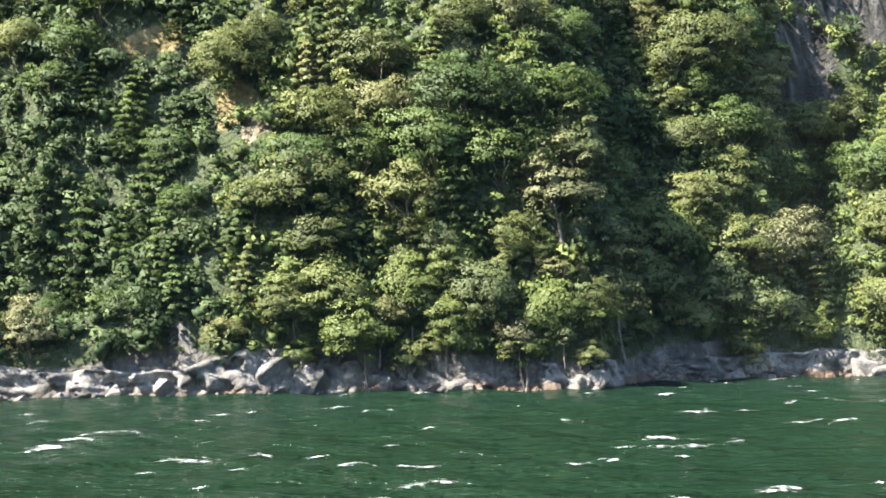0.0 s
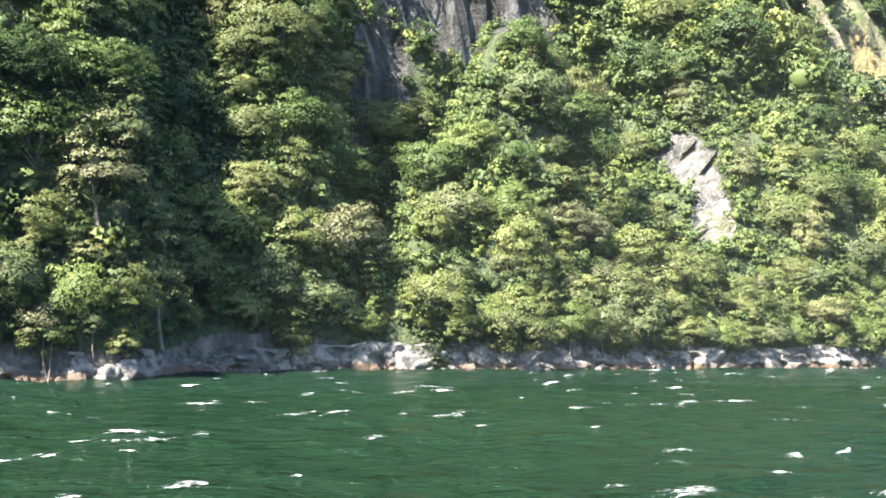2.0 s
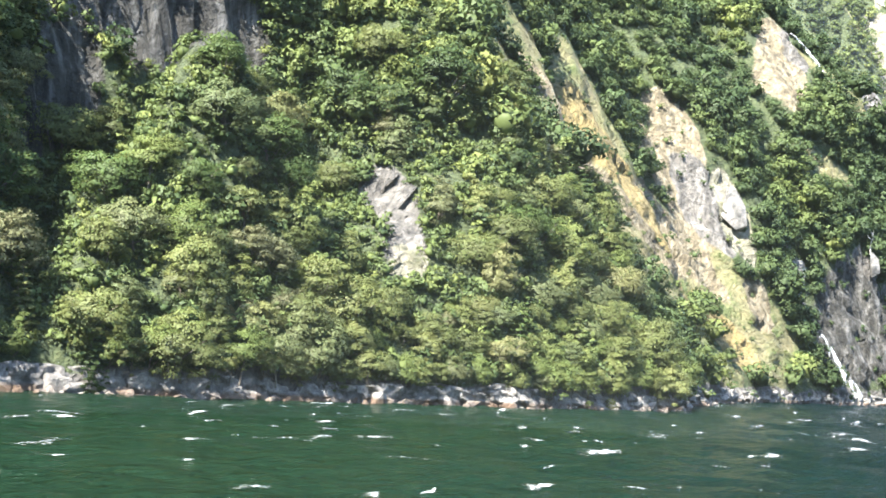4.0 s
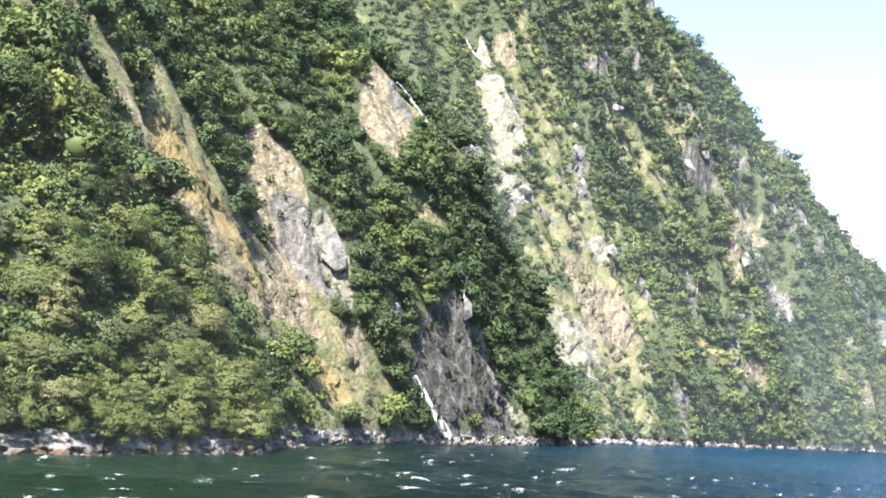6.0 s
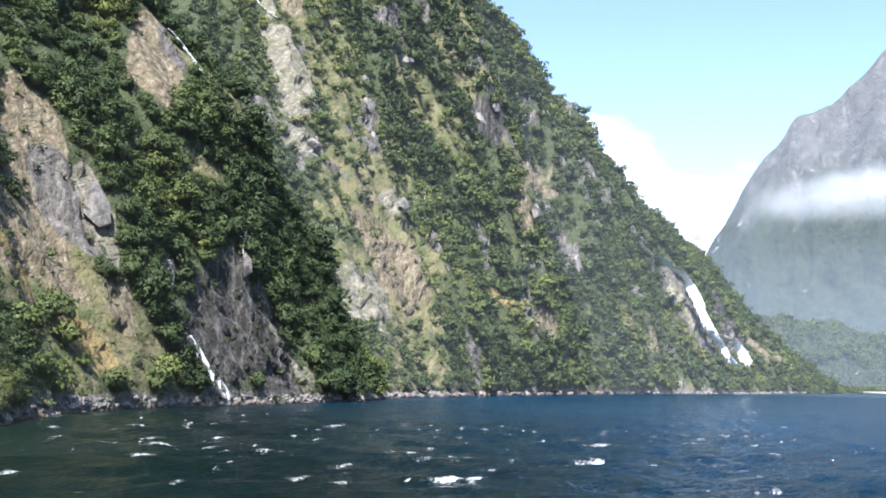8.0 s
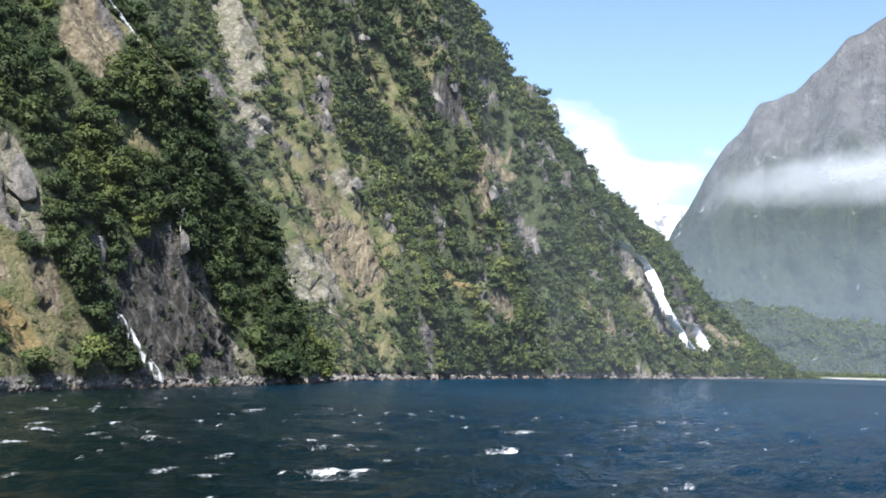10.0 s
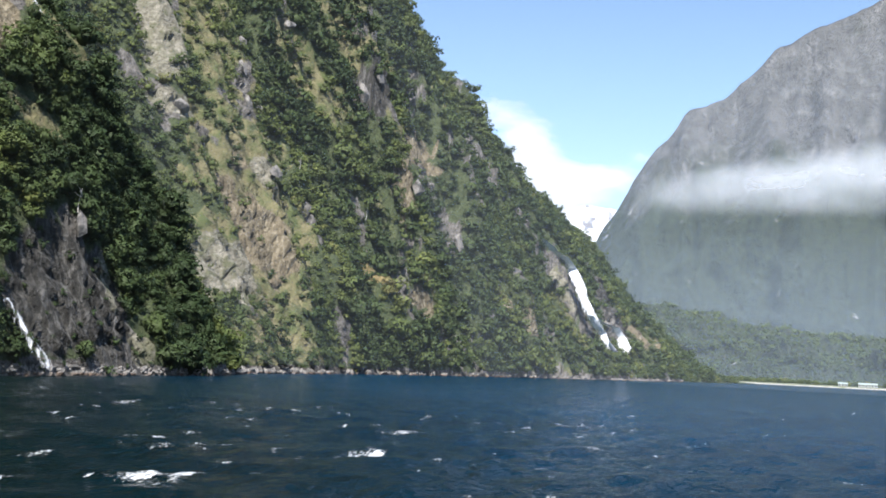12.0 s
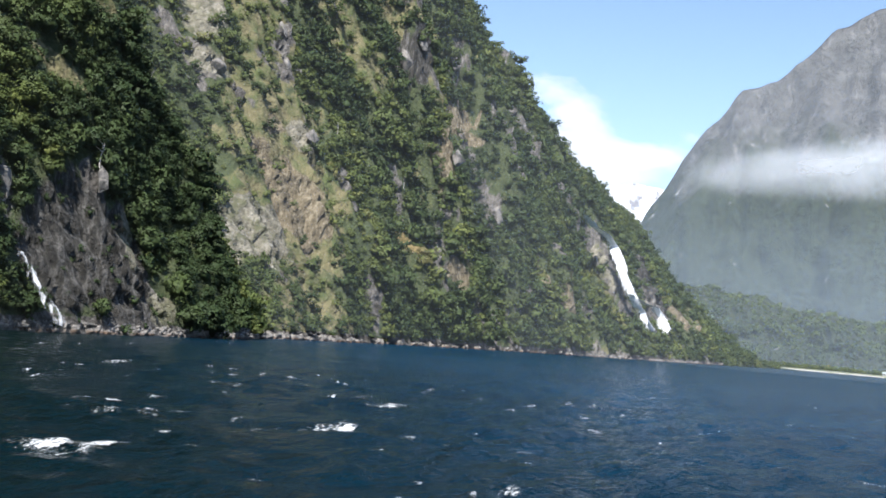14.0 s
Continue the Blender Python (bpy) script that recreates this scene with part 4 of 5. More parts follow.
def fill_rocks():
    """The packed blocks of the low shore further along."""
    rng = np.random.default_rng(25)
    shapes = []
    for me in ROCKS:
        v = np.array([p.co for p in me.vertices])
        me.calc_loop_triangles()
        shapes.append((v, np.array([t.vertices for t in me.loop_triangles])))
    parts = []
    for k in range(760):
        far = k >= 400
        x = (rng.uniform(478, 610) if k % 3 == 0 else rng.uniform(480, 1500)) if far else rng.uniform(236, 480)
        v, f = shapes[rng.integers(len(shapes))]
        w = rng.uniform(1.2, 3.6) if far else rng.uniform(0.8, 2.2)
        z = rng.uniform(0.2, 1.0) if far else rng.uniform(0.2, 2.6)
        m = np.array(pose(0, 0, 0, rng.uniform(-20, 20), rng.normal(-18, 14), rng.uniform(-30, 30)).to_3x3())
        y = float(shore(x)) + (rng.uniform(-2.0, -0.4) if far else 0.35 * z + 0.1)
        parts.append(((v * (w, w * 0.6, w * 0.5)) @ m.T + (x, y, z), f))
    tagged(new("shore_rocks", mesh_from("shore_rocks", *joined(parts), ROCK)), "packed granite blocks along the foot of the wall", "rock", kind="stuff")


fill_rocks()


def outcrops():
    """Bare grey ribs of rock standing out of the forest: along the fjord, height, half-width, half-height."""
    rng = random.Random(29)
    for x, z, w, h in ((350, 45, 3, 6), (310, 38, 3, 7), (281, 54, 4, 9),
                       (622, 109, 5, 6), (703, 219, 5, 4), (628, 150, 3, 7), (634, 172, 3, 8), (640, 190, 3, 5), (776, 190, 6, 12), (788, 206, 5, 9),
                       (898, 101, 7, 12), (800, 128, 6, 8), (1136, 86, 5, 12), (1250, 88, 10, 8), (1270, 58, 7, 6), (905, 222, 6, 10), (563, 134, 5, 5)):
        ob = new("rock_outcrop", rng.choice(ROCKS))
        far = x > 500
        ob.matrix_world = pose(x, float(shore(x)) + slope_point(x, z) - (0.5 if far else 0.45) * w, z, rng.uniform(-18, -8), rng.gauss(-16, 9), rng.uniform(-25, 25)) @ Matrix.Diagonal((w, 0.7 * w, h, 1))
        tagged(ob, "bare grey rock rib standing out of the steep forest", "rock", "rock outcrops on the walls")


outcrops()


def dead_tree(x, z, tall, seed):
    """A bleached snag with a few broken limbs."""
    m, nodes, links, shader = material("bleached wood")
    f = noise_tex(nodes, links, nodes.new("ShaderNodeTexCoord").outputs["Object"], 4.0, 5)
    links.new(ramp(nodes, links, f, [(0.3, (0.30, 0.28, 0.25)), (0.7, (0.55, 0.53, 0.49))]), shader.inputs["Base Color"])
    shader.inputs["Roughness"].default_value = 0.9
    rng = random.Random(seed)
    ob = new("dead_tree")
    ob.matrix_world = pose(x, float(shore(x)) + slope_point(x, z) - 2.5, z)
    new("trunk", mesh_from("trunk", *limb((0, 0, -2), (0.6, -0.5, tall), 0.22, 0.05, 8, 6, 0.6, seed), m, True)).parent = ob
    for k in range(4):
        h = tall * rng.uniform(0.45, 0.9)
        tip = (rng.uniform(-2.4, 2.4), rng.uniform(-1.5, 0.5), h + rng.uniform(0.6, 2.0))
        new("branch", mesh_from("branch", *limb((0.6 * h / tall, -0.5 * h / tall, h), tip, 0.12, 0.03, 5, 3, 0.3, k), m, True)).parent = ob
    tagged(ob, "bleached dead tree with broken bare limbs", "dead tree", "dead trees")


for x, z, tall, seed in ((349, 50, 5.5, 1), (660, 118, 6, 3), (740, 100, 6, 4)):
    dead_tree(x, z, tall, seed)


# ---- whitecaps ----
def foam_material():
    """Lacy foam, broken up towards its edges."""
    m, nodes, links, shader = material("foam")
    pos = nodes.new("ShaderNodeNewGeometry").outputs["Position"]
    shader.inputs["Base Color"].default_value = (0.85, 0.88, 0.88, 1)
    shader.inputs["Roughness"].default_value = 0.7
    at = nodes.new("ShaderNodeAttribute")
    at.attribute_name = "cover"
    mp = nodes.new("ShaderNodeMapping")
    mp.inputs["Scale"].default_value = (0.6, 1.5, 1)
    links.new(pos, mp.inputs[0])
    lace = noise_tex(nodes, links, mp.outputs[0], 2.6, 7, 0.8)
    add = nodes.new("ShaderNodeMath")
    add.operation = "MULTIPLY_ADD"
    links.new(lace, add.inputs[0])
    add.inputs[1].default_value = 3.6
    links.new(at.outputs["Fac"], add.inputs[2])
    cut = nodes.new("ShaderNodeMapRange")
    cut.inputs["From Min"].default_value, cut.inputs["From Max"].default_value = 2.15, 2.8
    links.new(add.outputs[0], cut.inputs["Value"])
    links.new(cut.outputs[0], shader.inputs["Alpha"])
    return m


FOAM = foam_material()


def build_whitecaps():
    """Breaking crests: short bent ridges with a dense front and a ragged tail."""
    rng = np.random.default_rng(51)
    parts, cover = [], []
    u, v = np.linspace(-1, 1, 9), np.linspace(0, 1, 6)
    U, V = np.meshgrid(u, v, indexing="ij")
    quads = grid_faces(9, 6)
    tris = np.concatenate([quads[:, [0, 1, 2]], quads[:, [0, 2, 3]]])
    broken = ((137, 40), (137, 40), (202, 50), (202, 48), (171, 40), (171, 41), (230, 42), (222, 105), (250, 38), (184, 133), (80, 89), (100, 91), (53, 102), (-7, 68), (24, 75), (2, 65), (162, 101), (71, 88))
    for k in range(1700):
        x, y = (rng.uniform(-70, 260), rng.uniform(-60, 200)) if k % 2 else (rng.uniform(-70, 900), rng.uniform(-260, 270))
        hero = k < 3 * len(broken)
        if hero:
            x, y = broken[k // 3][0] + rng.normal(0, 2.0), broken[k // 3][1] + rng.normal(0, 0.8)
        away = math.hypot(x - 40, y)
        if y > float(shore(x)) - 2 or away < 40 or (not hero and rng.random() < 0.6 * min(1.0, away / 500)):
            continue
        size = (3.6 if k % 3 == 0 and x > 120 else rng.uniform(1.0, 2.3)) if hero else rng.choice([0.9, 1.5, 2.2, 3.2], p=[0.44, 0.32, 0.17, 0.07])
        a = rng.normal(0.1, 0.28)
        l, w = size * rng.uniform(0.55, 1.1), size * rng.uniform(0.25, 0.6)
        bend = rng.normal(0, 0.4)
        along = U * l
        across = (V - 0.3) * w * 2 * (1 - 0.5 * U ** 2) + bend * l * U ** 2 + 0.10 * w * rng.normal(size=U.shape)
        z = 0.05 + 0.06 * size * np.exp(-((V - 0.3) / 0.3) ** 2) * (1 - U ** 2) + 0.02 * rng.normal(size=U.shape)
        P = np.stack([x + along * math.cos(a) - across * math.sin(a), y + along * math.sin(a) + across * math.cos(a), z], -1)
        P[..., 2] += np.clip(1.15 - away / 480, 0, 1) * swell(P[..., 0], P[..., 1])
        parts.append((P.reshape(-1, 3), tris))
        dense = (1.25 if hero and k % 3 == 0 and x > 120 else 1.0) * (1 - U ** 2) * np.exp(-((V - 0.3) / 0.38) ** 2) * rng.uniform(0.3, 0.7)
        dense[:, -1] = dense[:, 0] = 0
        cover.append(dense.ravel())
    me = mesh_from("whitecaps", *joined(parts), FOAM, smooth=True)
    me.attributes.new("cover", "FLOAT", "POINT").data.foreach_set("value", np.concatenate(cover).astype(np.float32))
    return tagged(new("whitecaps", me), "white foam crests broken over the chop", "foam", kind="stuff")


build_whitecaps()


# ---- waterfalls ----
def fall_material():
    """Falling water: dense in the middle, torn into threads at its sides."""
    m, nodes, links, shader = material("falling water")
    pos = nodes.new("ShaderNodeNewGeometry").outputs["Position"]
    mp = nodes.new("ShaderNodeMapping")
    mp.inputs["Scale"].default_value = (0.45, 0.45, 0.045)
    links.new(pos, mp.inputs[0])
    f = noise_tex(nodes, links, mp.outputs[0], 1.2, 6, 0.65)
    links.new(ramp(nodes, links, f, [(0.3, (0.62, 0.66, 0.70)), (0.55, (0.92, 0.93, 0.94))]), shader.inputs["Base Color"])
    shader.inputs["Roughness"].default_value = 0.6
    at = nodes.new("ShaderNodeAttribute")
    at.attribute_name = "cover"
    add = nodes.new("ShaderNodeMath")
    add.operation = "MULTIPLY_ADD"
    links.new(f, add.inputs[0])
    add.inputs[1].default_value = 1.9
    links.new(at.outputs["Fac"], add.inputs[2])
    cut = nodes.new("ShaderNodeMapRange")
    cut.inputs["From Min"].default_value, cut.inputs["From Max"].default_value = 1.05, 1.45
    links.new(add.outputs[0], cut.inputs["Value"])
    links.new(cut.outputs[0], shader.inputs["Alpha"])
    return m


FALL = fall_material()


def strand(line, seed, face=None):
    """A strand of falling water: line holds x, height and half-width; face hangs it on a plane turned to the camera."""
    rng = np.random.default_rng(seed)
    line = np.array(line, float)
    s = np.linspace(0, len(line) - 1, 60)
    x, z, w = (np.interp(s, np.arange(len(line)), line[:, k]) for k in range(3))
    x = x + 0.10 * w * value_noise(s * 2.0, seed)
    y = np.array([float(shore(a)) + slope_point(a, b) for a, b in zip(x, z)])
    bend = np.polyval(np.polyfit(s, y, 2), s)
    y = bend - max(0.0, float((bend - y).max())) - np.where(x < 500, 3.4, 0.8) - np.minimum(3.2, 0.4 * w)
    if face:
        y = face[0] + face[1] * z
    u = np.linspace(-1, 1, 9)
    ragged = 1 + 0.35 * value_noise(s[:, None] * 1.7, u[None] * 0 + (u[None] > 0) * 9.0, seed)
    c, d = (0.6, -0.8) if face else (1.0, 0.0)
    X = x[:, None] + c * u * w[:, None] * ragged
    Y = y[:, None] + d * u * w[:, None] * ragged - 0.5 * w[:, None] * (1 - u ** 2) * 0.6 + 0.08 * rng.normal(size=X.shape)
    Z = z[:, None] + 0 * u
    me = mesh_from("strand", np.stack([X, Y, Z], -1).reshape(-1, 3), grid_faces(60, 9), FALL, smooth=True)
    run = (s / s.max())[:, None]
    cover = (1 - u ** 2)[None] * (0.82 if face else 0.3) * (1 - 0.3 * run) - 0.7 * np.clip((run - 0.9) / 0.1, 0, 1) + 0 * X
    me.attributes.new("cover", "FLOAT", "POINT").data.foreach_set("value", cover.astype(np.float32).ravel())
    return me


def build_fall(label, strands, seed, face=None):
    ob = new("waterfall")
    for k, line in enumerate(strands):
        new("strand", strand(line, seed + k, face)).parent = ob
    return tagged(ob, label, "waterfall")


# strands placed to fit the camera's view, on a plane clear of the slope
build_fall("tall white waterfall fanning out down a rock face", [
    [(1073, 125, 3.0), (1097, 117, 6.0), (1133, 115, 7.0), (1153, 105, 6.5), (1151, 89, 7.0), (1150, 72, 7.5), (1158, 57, 7.5), (1176, 44, 6.0), (1175, 25, 6.5)],
    [(1156, 62, 3.0), (1200, 55, 5.0), (1250, 54, 5.5), (1263, 44, 6.5), (1249, 26, 8.5)],
    [(1150, 61, 4.0), (1178, 50, 3.5), (1188, 40, 3.5), (1206, 26, 5.0)],
], 61, (233.0, 0.42))
build_fall("thin white cascade beside the water", [[(309, 20, 1.4), (312, 13, 2.2), (315, 7, 2.8), (318, 0.5, 3.6)]], 65)
build_fall("narrow white cascade high on the spur", [[(351, 128, 1.0), (353, 119, 1.6), (355, 111, 1.4)]], 67)
build_fall("thin white cascade in a rock gully", [[(579, 236, 1.0), (580, 224, 1.4), (583, 214, 1.2)]], 69)


# ---- far mountains ----
def far_material(name, low, high, snow=False):
    m, nodes, links, shader = material(name)
    geom = nodes.new("ShaderNodeNewGeometry")
    pos = geom.outputs["Position"]
    coarse = noise_tex(nodes, links, pos, 0.006, 7, 0.6)
    gully = nodes.new("ShaderNodeMapping")
    gully.inputs["Scale"].default_value = (1, 1, 0.6)
    links.new(pos, gully.inputs[0])
    fine = noise_tex(nodes, links, gully.outputs[0], 0.02, 9, 0.7)
    sep = nodes.new("ShaderNodeSeparateXYZ")
    links.new(pos, sep.inputs[0])
    up = nodes.new("ShaderNodeMapRange")
    up.inputs["From Min"].default_value, up.inputs["From Max"].default_value = 380, 860
    links.new(sep.outputs["Z"], up.inputs["Value"])
    rock = ramp(nodes, links, fine, [(0.33, (0.085, 0.088, 0.088)), (0.58, (0.150, 0.150, 0.148)), (0.74, (0.27, 0.265, 0.26))])
    crowns = noise_tex(nodes, links, pos, 0.075, 4, 0.6)
    trees = ramp(nodes, links, crowns, [(0.35, low), (0.65, high)])
    scar = ramp(nodes, links, fine, [(0.635, (0, 0, 0)), (0.69, (1, 1, 1))])
    trees = mix(nodes, links, scar, trees, (0.38, 0.37, 0.35))
    edge = nodes.new("ShaderNodeMath")
    edge.operation = "MULTIPLY_ADD"
    links.new(coarse, edge.inputs[0])
    edge.inputs[1].default_value = 1.6
    links.new(up.outputs[0], edge.inputs[2])
    cut = nodes.new("ShaderNodeMapRange")
    cut.inputs["From Min"].default_value, cut.inputs["From Max"].default_value = (0.6, 1.0) if snow else (1.1, 1.6)
    links.new(edge.outputs[0], cut.inputs["Value"])
    col = mix(nodes, links, cut.outputs[0], trees, rock)
    if snow:
        cap = ramp(nodes, links, fine, [(0.42, (0.25, 0.25, 0.27)), (0.52, (0.86, 0.88, 0.92))])
        col = mix(nodes, links, cut.outputs[0], rock, cap)
    links.new(col, shader.inputs["Base Color"])
    shader.inputs["Roughness"].default_value = 0.95
    both = nodes.new("ShaderNodeMath")
    both.operation = "MULTIPLY_ADD"
    links.new(crowns, both.inputs[0])
    both.inputs[1].default_value = 0.45
    links.new(fine, both.inputs[2])
    bump(nodes, links, shader, both.outputs[0], 1.0, 24.0)
    return m


FAR_ROCK = far_material("far mountainside", (0.018, 0.028, 0.018), (0.050, 0.066, 0.034))
SNOW = far_material("far snowfield", (0.2, 0.2, 0.2), (0.4, 0.4, 0.4), snow=True)


def build_range(name, label, skyline, near_r, far_r, mat, seed, rough=1.0):
    """A range seen from the fjord: skyline holds compass degrees and the slope up to the crest in degrees."""
    sk = np.array(skyline, float)
    az = np.linspace(sk[0, 0], sk[-1, 0], 360)
    v = np.linspace(0, 1, 120)
    A, V = np.meshgrid(az, v, indexing="ij")
    top = np.tan(np.radians(np.interp(A, sk[:, 0], sk[:, 1]))) * far_r + 9
    r = near_r + (far_r - near_r) * V
    ridge = 1 - np.abs(fbm(A / 2.6, V * 1.5, octaves=4, seed=seed))
    r = r + rough * 260 * (ridge - 0.7) * V * (1 - V) * 4 * 0.6
    r = r + rough * 32 * (0.5 - np.abs(fbm(A / 0.75 + 0.6 * V, V * 1.3, octaves=4, seed=seed + 5, gain=0.6))) * np.sin(np.pi * np.clip(V, 0, 1)) ** 0.6
    Z = top * (0.25 * V + 0.75 * V ** 1.5) + rough * 40 * fbm(A / 0.8, V * 9, octaves=4, seed=seed + 3) * V * (1.25 - V) + rough * 16 * fbm(A / 0.45, V * 22, octaves=3, seed=seed + 9, gain=0.6) * (1 - V) ** 0.3
    Z[:, 0] = -5
    X, Y = 70 + r * np.sin(np.radians(A)), -6 + r * np.cos(np.radians(A))
    back = np.stack([70 + (far_r + 500) * np.sin(np.radians(az)), -6 + (far_r + 500) * np.cos(np.radians(az)), 0 * az - 5], -1)
    P = np.concatenate([np.stack([X, Y, Z], -1), back[:, None]], 1)
    me = mesh_from(name, P.reshape(-1, 3), grid_faces(360, 121)[:, ::-1], mat, smooth=True)
    return tagged(new(name, me), label, "mountain", kind="structure")


build_range("far_mountain", "hazy grey mountain rising over the head of the fjord", [(75.0, 2.5), (76.5, 6.5), (77.6, 8.3), (79.1, 10.7), (80.7, 12.65), (82.9, 13.7), (85, 15.8), (87.6, 17.0), (89.9, 17.7), (95, 20), (110, 22), (140, 18), (170, 15)], 2950, 4000, FAR_ROCK, 81)
foothill = build_range("foothill", "dark forested foothill behind the flat shore", [(74, 4.0), (77, 3.7), (79.5, 3.4), (82, 3.0), (85, 2.4), (90, 2.0), (110, 2.5)], 2250, 2700, FAR_ROCK, 85, 0.9)
def foothill_woods():
    rng = np.random.default_rng(86)
    co = np.empty(3 * len(foothill.data.vertices), np.float32)
    foothill.data.vertices.foreach_get("co", co)
    co = co.reshape(360, 121, 3)[:190, 2:119].reshape(-1, 3)
    spots = co[rng.choice(len(co), 5200, replace=False)] + rng.normal(0, 4, (5200, 3)) * (1, 1, 0)
    size = rng.uniform(4.5, 9.5, (5200, 1))
    tint = np.clip(0.16 + 0.08 * rng.normal(size=(5200, 1)) + 0.0007 * (spots[:, :1] - 2300), 0, 1)
    woods("foothill_forest", "evergreen forest on the foothill at the fjord's head", np.concatenate([spots, size, tint], 1), SPECKS, 10)


foothill_woods()
build_range("snow_peak", "distant snow-covered peak between the mountains", [(60, 7), (70, 7.2), (74.0, 7.6), (75.9, 8.1), (77.2, 8.0), (79, 7.4), (84, 6)], 4050, 4600, SNOW, 88, 0.6)
build_range("opposite_shore", "forested mountains across the fjord", [(170, 15), (200, 14), (240, 18), (280, 16), (320, 12)], 1800, 3000, FAR_ROCK, 91)


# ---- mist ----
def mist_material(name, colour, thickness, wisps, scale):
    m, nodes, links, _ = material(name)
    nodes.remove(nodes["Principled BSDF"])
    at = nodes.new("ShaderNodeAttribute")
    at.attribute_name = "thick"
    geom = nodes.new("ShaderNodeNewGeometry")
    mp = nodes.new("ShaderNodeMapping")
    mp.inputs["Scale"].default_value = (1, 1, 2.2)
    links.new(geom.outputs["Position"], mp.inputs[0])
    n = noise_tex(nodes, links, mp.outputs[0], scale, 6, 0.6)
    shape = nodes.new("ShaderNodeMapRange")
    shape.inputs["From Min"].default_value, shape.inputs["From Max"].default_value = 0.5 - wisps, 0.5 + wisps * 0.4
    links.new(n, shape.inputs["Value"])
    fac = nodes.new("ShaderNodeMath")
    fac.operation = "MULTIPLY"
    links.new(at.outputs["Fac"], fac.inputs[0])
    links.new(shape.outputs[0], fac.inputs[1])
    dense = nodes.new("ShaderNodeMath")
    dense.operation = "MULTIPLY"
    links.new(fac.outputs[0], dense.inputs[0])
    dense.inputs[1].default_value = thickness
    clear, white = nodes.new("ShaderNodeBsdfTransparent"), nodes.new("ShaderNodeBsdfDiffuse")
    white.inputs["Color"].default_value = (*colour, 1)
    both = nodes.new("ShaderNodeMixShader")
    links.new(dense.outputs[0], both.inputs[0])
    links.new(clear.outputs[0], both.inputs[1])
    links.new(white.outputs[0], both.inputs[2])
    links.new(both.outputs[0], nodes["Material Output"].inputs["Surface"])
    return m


def build_mist(name, label, az0, az1, el0, el1, radius, mat, profile):
    """A thin curved sheet whose pale colour stands in for mist across the valley."""
    a, v = np.linspace(az0, az1, 60), np.linspace(0, 1, 24)
    A, V = np.meshgrid(a, v, indexing="ij")
    R = radius + 0.004 * radius * fbm(A / 6.0, V, octaves=2, seed=int(radius))
    X, Y = 70 + R * np.sin(np.radians(A)), -6 + R * np.cos(np.radians(A))
    Z = 9 + R * np.tan(np.radians(el0 + (el1 - el0) * V))
    me = mesh_from(name, np.stack([X, Y, Z], -1).reshape(-1, 3), grid_faces(60, 24)[:, ::-1], mat, smooth=True)
    U = (A - az0) / (az1 - az0)
    me.attributes.new("thick", "FLOAT", "POINT").data.foreach_set("value", profile(U, V).astype(np.float32).ravel())
    return tagged(new(name, me), label, "mist", kind="stuff")


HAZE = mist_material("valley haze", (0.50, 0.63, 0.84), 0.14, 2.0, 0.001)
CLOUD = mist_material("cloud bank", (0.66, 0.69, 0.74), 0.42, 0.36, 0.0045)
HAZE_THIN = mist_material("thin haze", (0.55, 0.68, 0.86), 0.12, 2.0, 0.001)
# two faint sheets put haze over the far walls as surface colour
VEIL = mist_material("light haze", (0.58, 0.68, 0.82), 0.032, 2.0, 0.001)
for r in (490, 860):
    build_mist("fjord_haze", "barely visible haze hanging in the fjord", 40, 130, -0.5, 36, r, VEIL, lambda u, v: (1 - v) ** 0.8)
# added sheet, not spray: its pale colour lifts the near bank's shadows
THIN = mist_material("glare veil", (0.62, 0.72, 0.72), 0.014, 2.0, 0.002)
build_mist("glare_veil", "thin pale veil before the near bank, added to lift its shadows", -85, 62, -4.4, 45, 112, THIN, lambda u, v: (1 - v) ** 0.5 * np.clip(u * 6, 0, 1) * np.clip((1 - u) * 4, 0, 1))
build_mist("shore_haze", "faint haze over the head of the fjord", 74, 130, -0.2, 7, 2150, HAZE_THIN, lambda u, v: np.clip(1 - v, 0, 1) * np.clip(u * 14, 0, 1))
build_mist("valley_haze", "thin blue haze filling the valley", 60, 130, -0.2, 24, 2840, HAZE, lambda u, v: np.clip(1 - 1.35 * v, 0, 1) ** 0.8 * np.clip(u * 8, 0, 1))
for r, shift in ((2800, 0.0), (2760, -0.2)):
    build_mist("cloud_bank", "white cloud bank lying along the mountainside", 78.2 + shift, 104, 7.9 + shift, 13.5 + shift, r, CLOUD, lambda u, v: np.clip(u * 6.0, 0, 1) * np.sin(np.pi * np.clip(v / np.clip(0.32 + 0.75 * u, 0, 1), 0, 1)) ** 1.2)


# ---- the flat shore at the head of the fjord ----
def flat_material():
    m, nodes, links, shader = material("river flat")
    pos = nodes.new("ShaderNodeNewGeometry").outputs["Position"]
    f = noise_tex(nodes, links, pos, 0.05, 6)
    links.new(ramp(nodes, links, f, [(0.35, (0.08, 0.12, 0.03)), (0.65, (0.22, 0.22, 0.10))]), shader.inputs["Base Color"])
    shader.inputs["Roughness"].default_value = 0.95
    return m


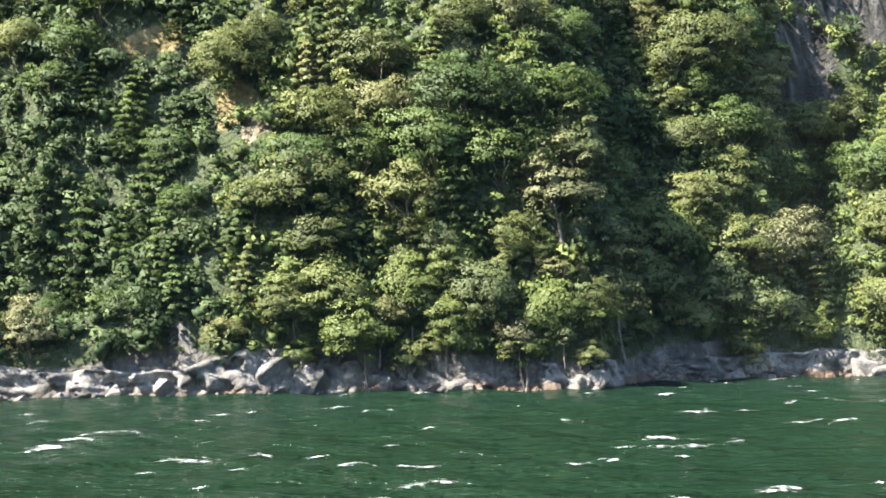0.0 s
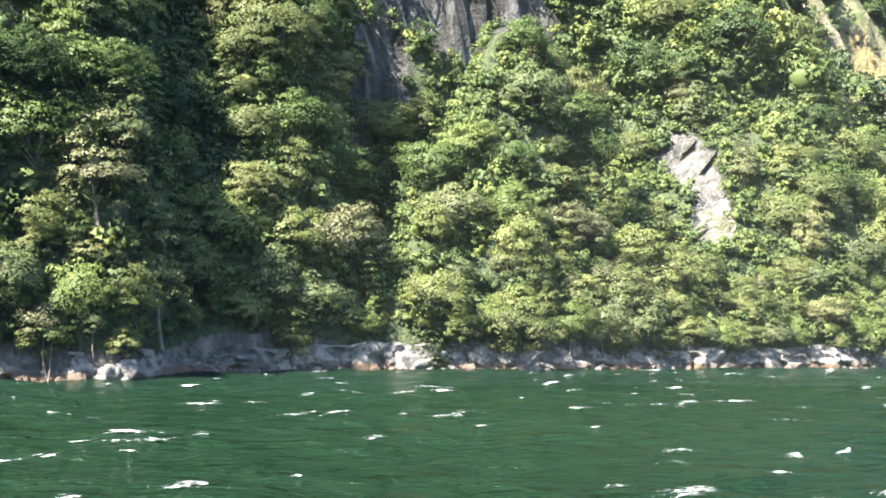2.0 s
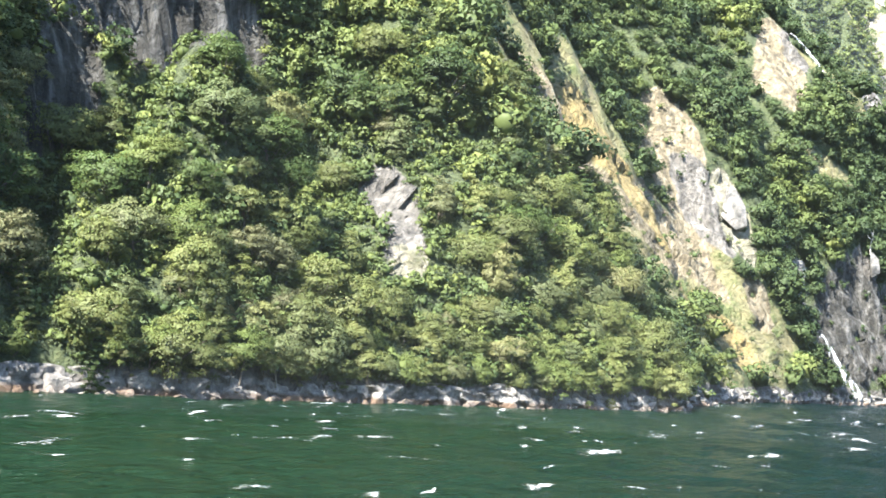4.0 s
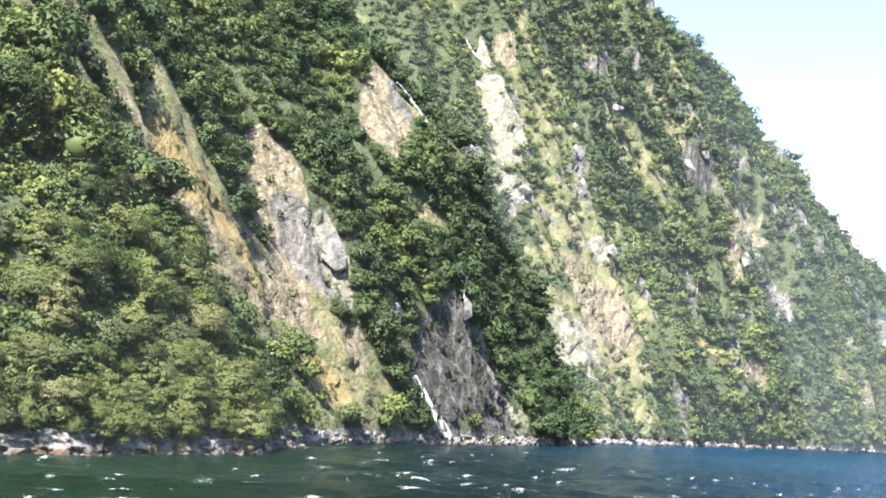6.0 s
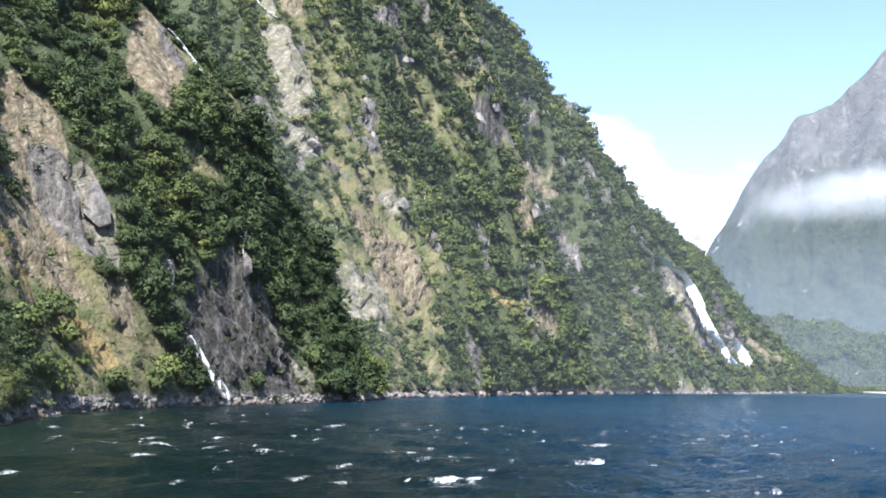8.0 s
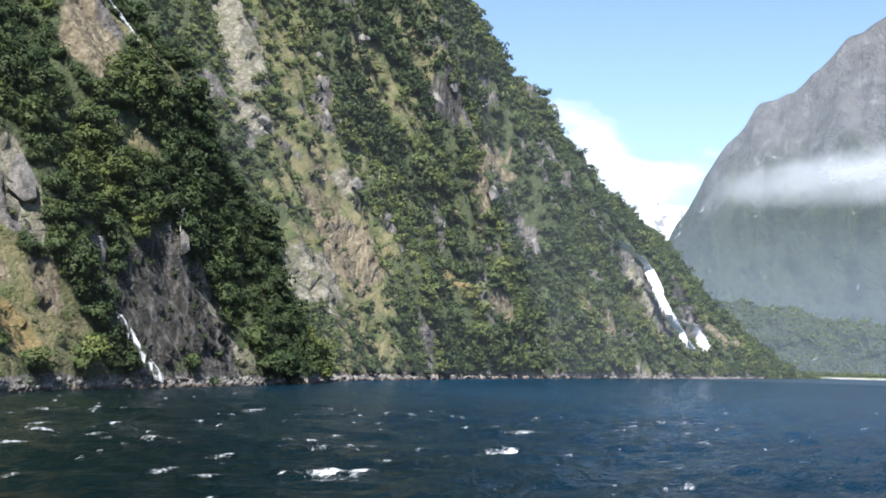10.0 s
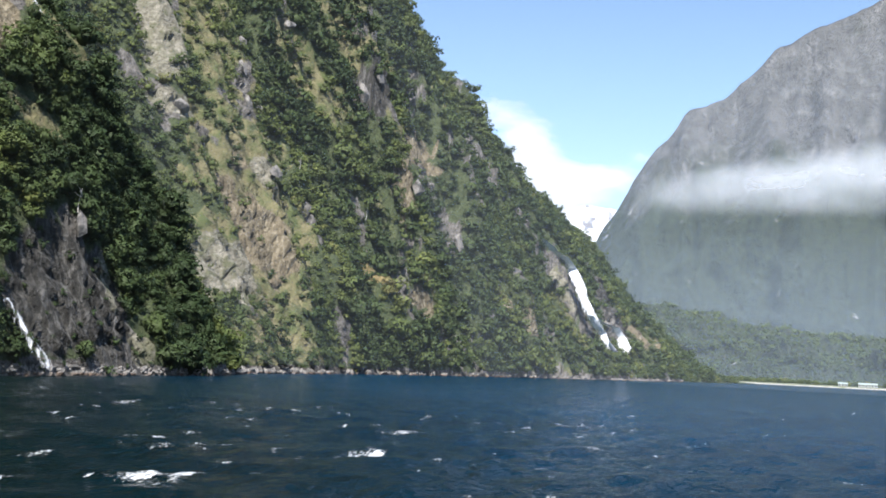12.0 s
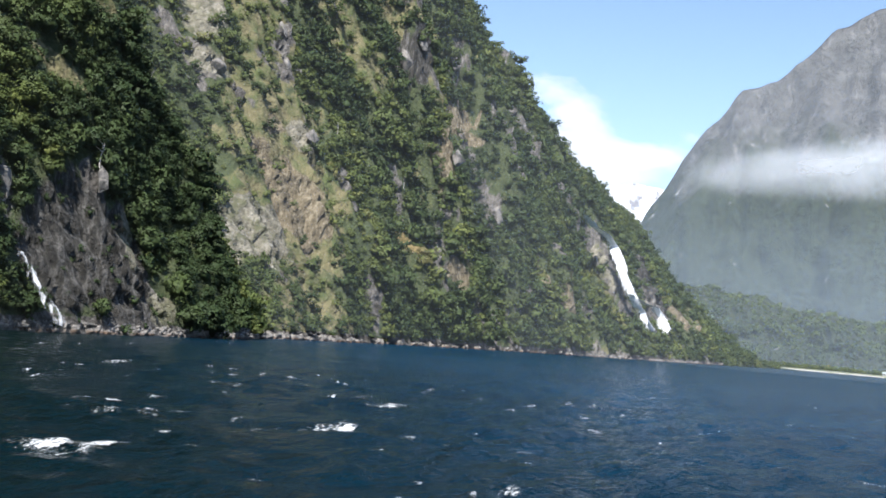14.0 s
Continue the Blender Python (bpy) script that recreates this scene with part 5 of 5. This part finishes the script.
def build_flat():
    a = np.linspace(72, 150, 160)
    r0 = np.interp(a, [72, 80, 84, 88, 92, 110, 150], [2000, 1980, 1990, 2020, 2040, 2060, 2100])
    v = np.array([-0.03, 0, 0.004, 0.02, 1])
    A, V = np.meshgrid(a, v, indexing="ij")
    R = r0[:, None] + V * 900 + 12 * fbm(A, V, octaves=3, seed=95)
    Z = np.array([-6, -0.5, 1.2, 2.0, 6])[None] + 0 * A
    me = mesh_from("river_flat", np.stack([70 + R * np.sin(np.radians(A)), -6 + R * np.cos(np.radians(A)), Z], -1).reshape(-1, 3), grid_faces(160, 5)[:, ::-1], flat_material(), smooth=True)
    tagged(new("river_flat", me), "low grassy river flat behind a stony beach", "ground", kind="structure")
    rng = np.random.default_rng(97)
    n = 900
    az = rng.uniform(76, 100, n)
    depth = rng.uniform(10, 170, n) ** 1.0
    r = np.interp(az, a, r0) + depth + np.where((az > 86) & (az < 96), 60, 0)
    s = rng.uniform(3.0, 6.5, n)
    spots = np.stack([70 + r * np.sin(np.radians(az)), -6 + r * np.cos(np.radians(az)), 3 + 0.6 * s, s, np.clip(0.5 + 0.2 * rng.normal(size=n), 0, 1)], 1)
    woods("shore_bush", "low green bush along the flat shore", spots, FAR_CROWNS, 6)


build_flat()


def build_beach():
    m, nodes, links, shader = material("beach stones")
    pos = nodes.new("ShaderNodeNewGeometry").outputs["Position"]
    f = noise_tex(nodes, links, pos, 0.3, 6)
    links.new(ramp(nodes, links, f, [(0.35, (0.28, 0.26, 0.22)), (0.65, (0.50, 0.48, 0.43))]), shader.inputs["Base Color"])
    shader.inputs["Roughness"].default_value = 0.95
    a = np.linspace(77, 150, 200)
    r0 = np.interp(a, [72, 80, 84, 88, 92, 110, 150], [2000, 1980, 1990, 2020, 2040, 2060, 2100])
    v = np.array([-14.0, -6, 0, 6])
    A, V = np.meshgrid(a, v, indexing="ij")
    R = r0[:, None] + V + 5 * fbm(A * 3, 0 * V, octaves=3, seed=96)
    Z = np.array([-0.6, 0.9, 2.0, 1.6])[None] + 0.3 * fbm(A * 9, V / 4, octaves=2, seed=99)
    me = mesh_from("beach", np.stack([70 + R * np.sin(np.radians(A)), -6 + R * np.cos(np.radians(A)), Z], -1).reshape(-1, 3), grid_faces(200, 4)[:, ::-1], m, smooth=True)
    tagged(new("beach", me), "pale stony beach along the flat shore", "beach", kind="structure")


build_beach()


# ---- the small buildings on the flat ----
def plain_material(name, colour, rough=0.7):
    m, nodes, links, shader = material(name)
    pos = nodes.new("ShaderNodeNewGeometry").outputs["Position"]
    f = noise_tex(nodes, links, pos, 0.6, 5)
    dim = tuple(0.8 * c for c in colour)
    links.new(ramp(nodes, links, f, [(0.3, dim), (0.7, colour)]), shader.inputs["Base Color"])
    shader.inputs["Roughness"].default_value = rough
    return m


WALL, ROOF, PANE = plain_material("white boards", (0.36, 0.37, 0.35)), plain_material("pale green roofing", (0.34, 0.40, 0.37)), plain_material("dark glass", (0.03, 0.04, 0.05), 0.1)


def box_mesh(name, size, mat, bevel=0.0):
    bm = bmesh.new()
    bmesh.ops.create_cube(bm, size=1.0)
    bmesh.ops.scale(bm, vec=size, verts=bm.verts)
    if bevel:
        bmesh.ops.bevel(bm, geom=list(bm.edges), offset=bevel, segments=1, affect="EDGES")
    me = bpy.data.meshes.new(name)
    bm.to_mesh(me)
    bm.free()
    me.materials.append(mat)
    return me


def gable_mesh(l, w, h):
    v = [(-l / 2, -w / 2, 0), (l / 2, -w / 2, 0), (l / 2, w / 2, 0), (-l / 2, w / 2, 0), (-l / 2, 0, h), (l / 2, 0, h)]
    me = bpy.data.meshes.new("roof")
    me.from_pydata(v, [], [(0, 1, 5, 4), (2, 3, 4, 5), (0, 4, 3), (1, 2, 5), (0, 3, 2, 1)])
    me.materials.append(ROOF)
    return me


def building(az, r, l, w, h):
    ob = new("building")
    ob.matrix_world = pose(70 + r * math.sin(radians(az)), -6 + r * math.cos(radians(az)), 3.0, 0, 0, -az)
    wall = new("wall", box_mesh("wall", (l, w, h), WALL, 0.05))
    wall.parent, wall.location = ob, (0, 0, h / 2)
    roof = new("roof", gable_mesh(l + 1.2, w + 1.2, 0.3 * w))
    roof.parent, roof.location = ob, (0, 0, h + 0.02)
    n = max(2, int(l / 5))
    for k in range(n):
        win = new("window", box_mesh("window", (2.6, 0.10, 1.8), ROOF))
        win.parent, win.location = ob, ((k + 0.5) * l / n - l / 2, -w / 2 - 0.03, h * 0.55)
        pane = new("pane", box_mesh("pane", (2.2, 0.06, 1.4), PANE))
        pane.parent, pane.location = win, (0, -0.05, 0)
    return tagged(ob, "low white harbour building with a pale gabled roof", "building", "harbour buildings")


building(89.3, 2064, 30, 10, 4.5)
building(88.2, 2060, 15, 9, 4)
building(90.6, 2072, 24, 10, 4.5)
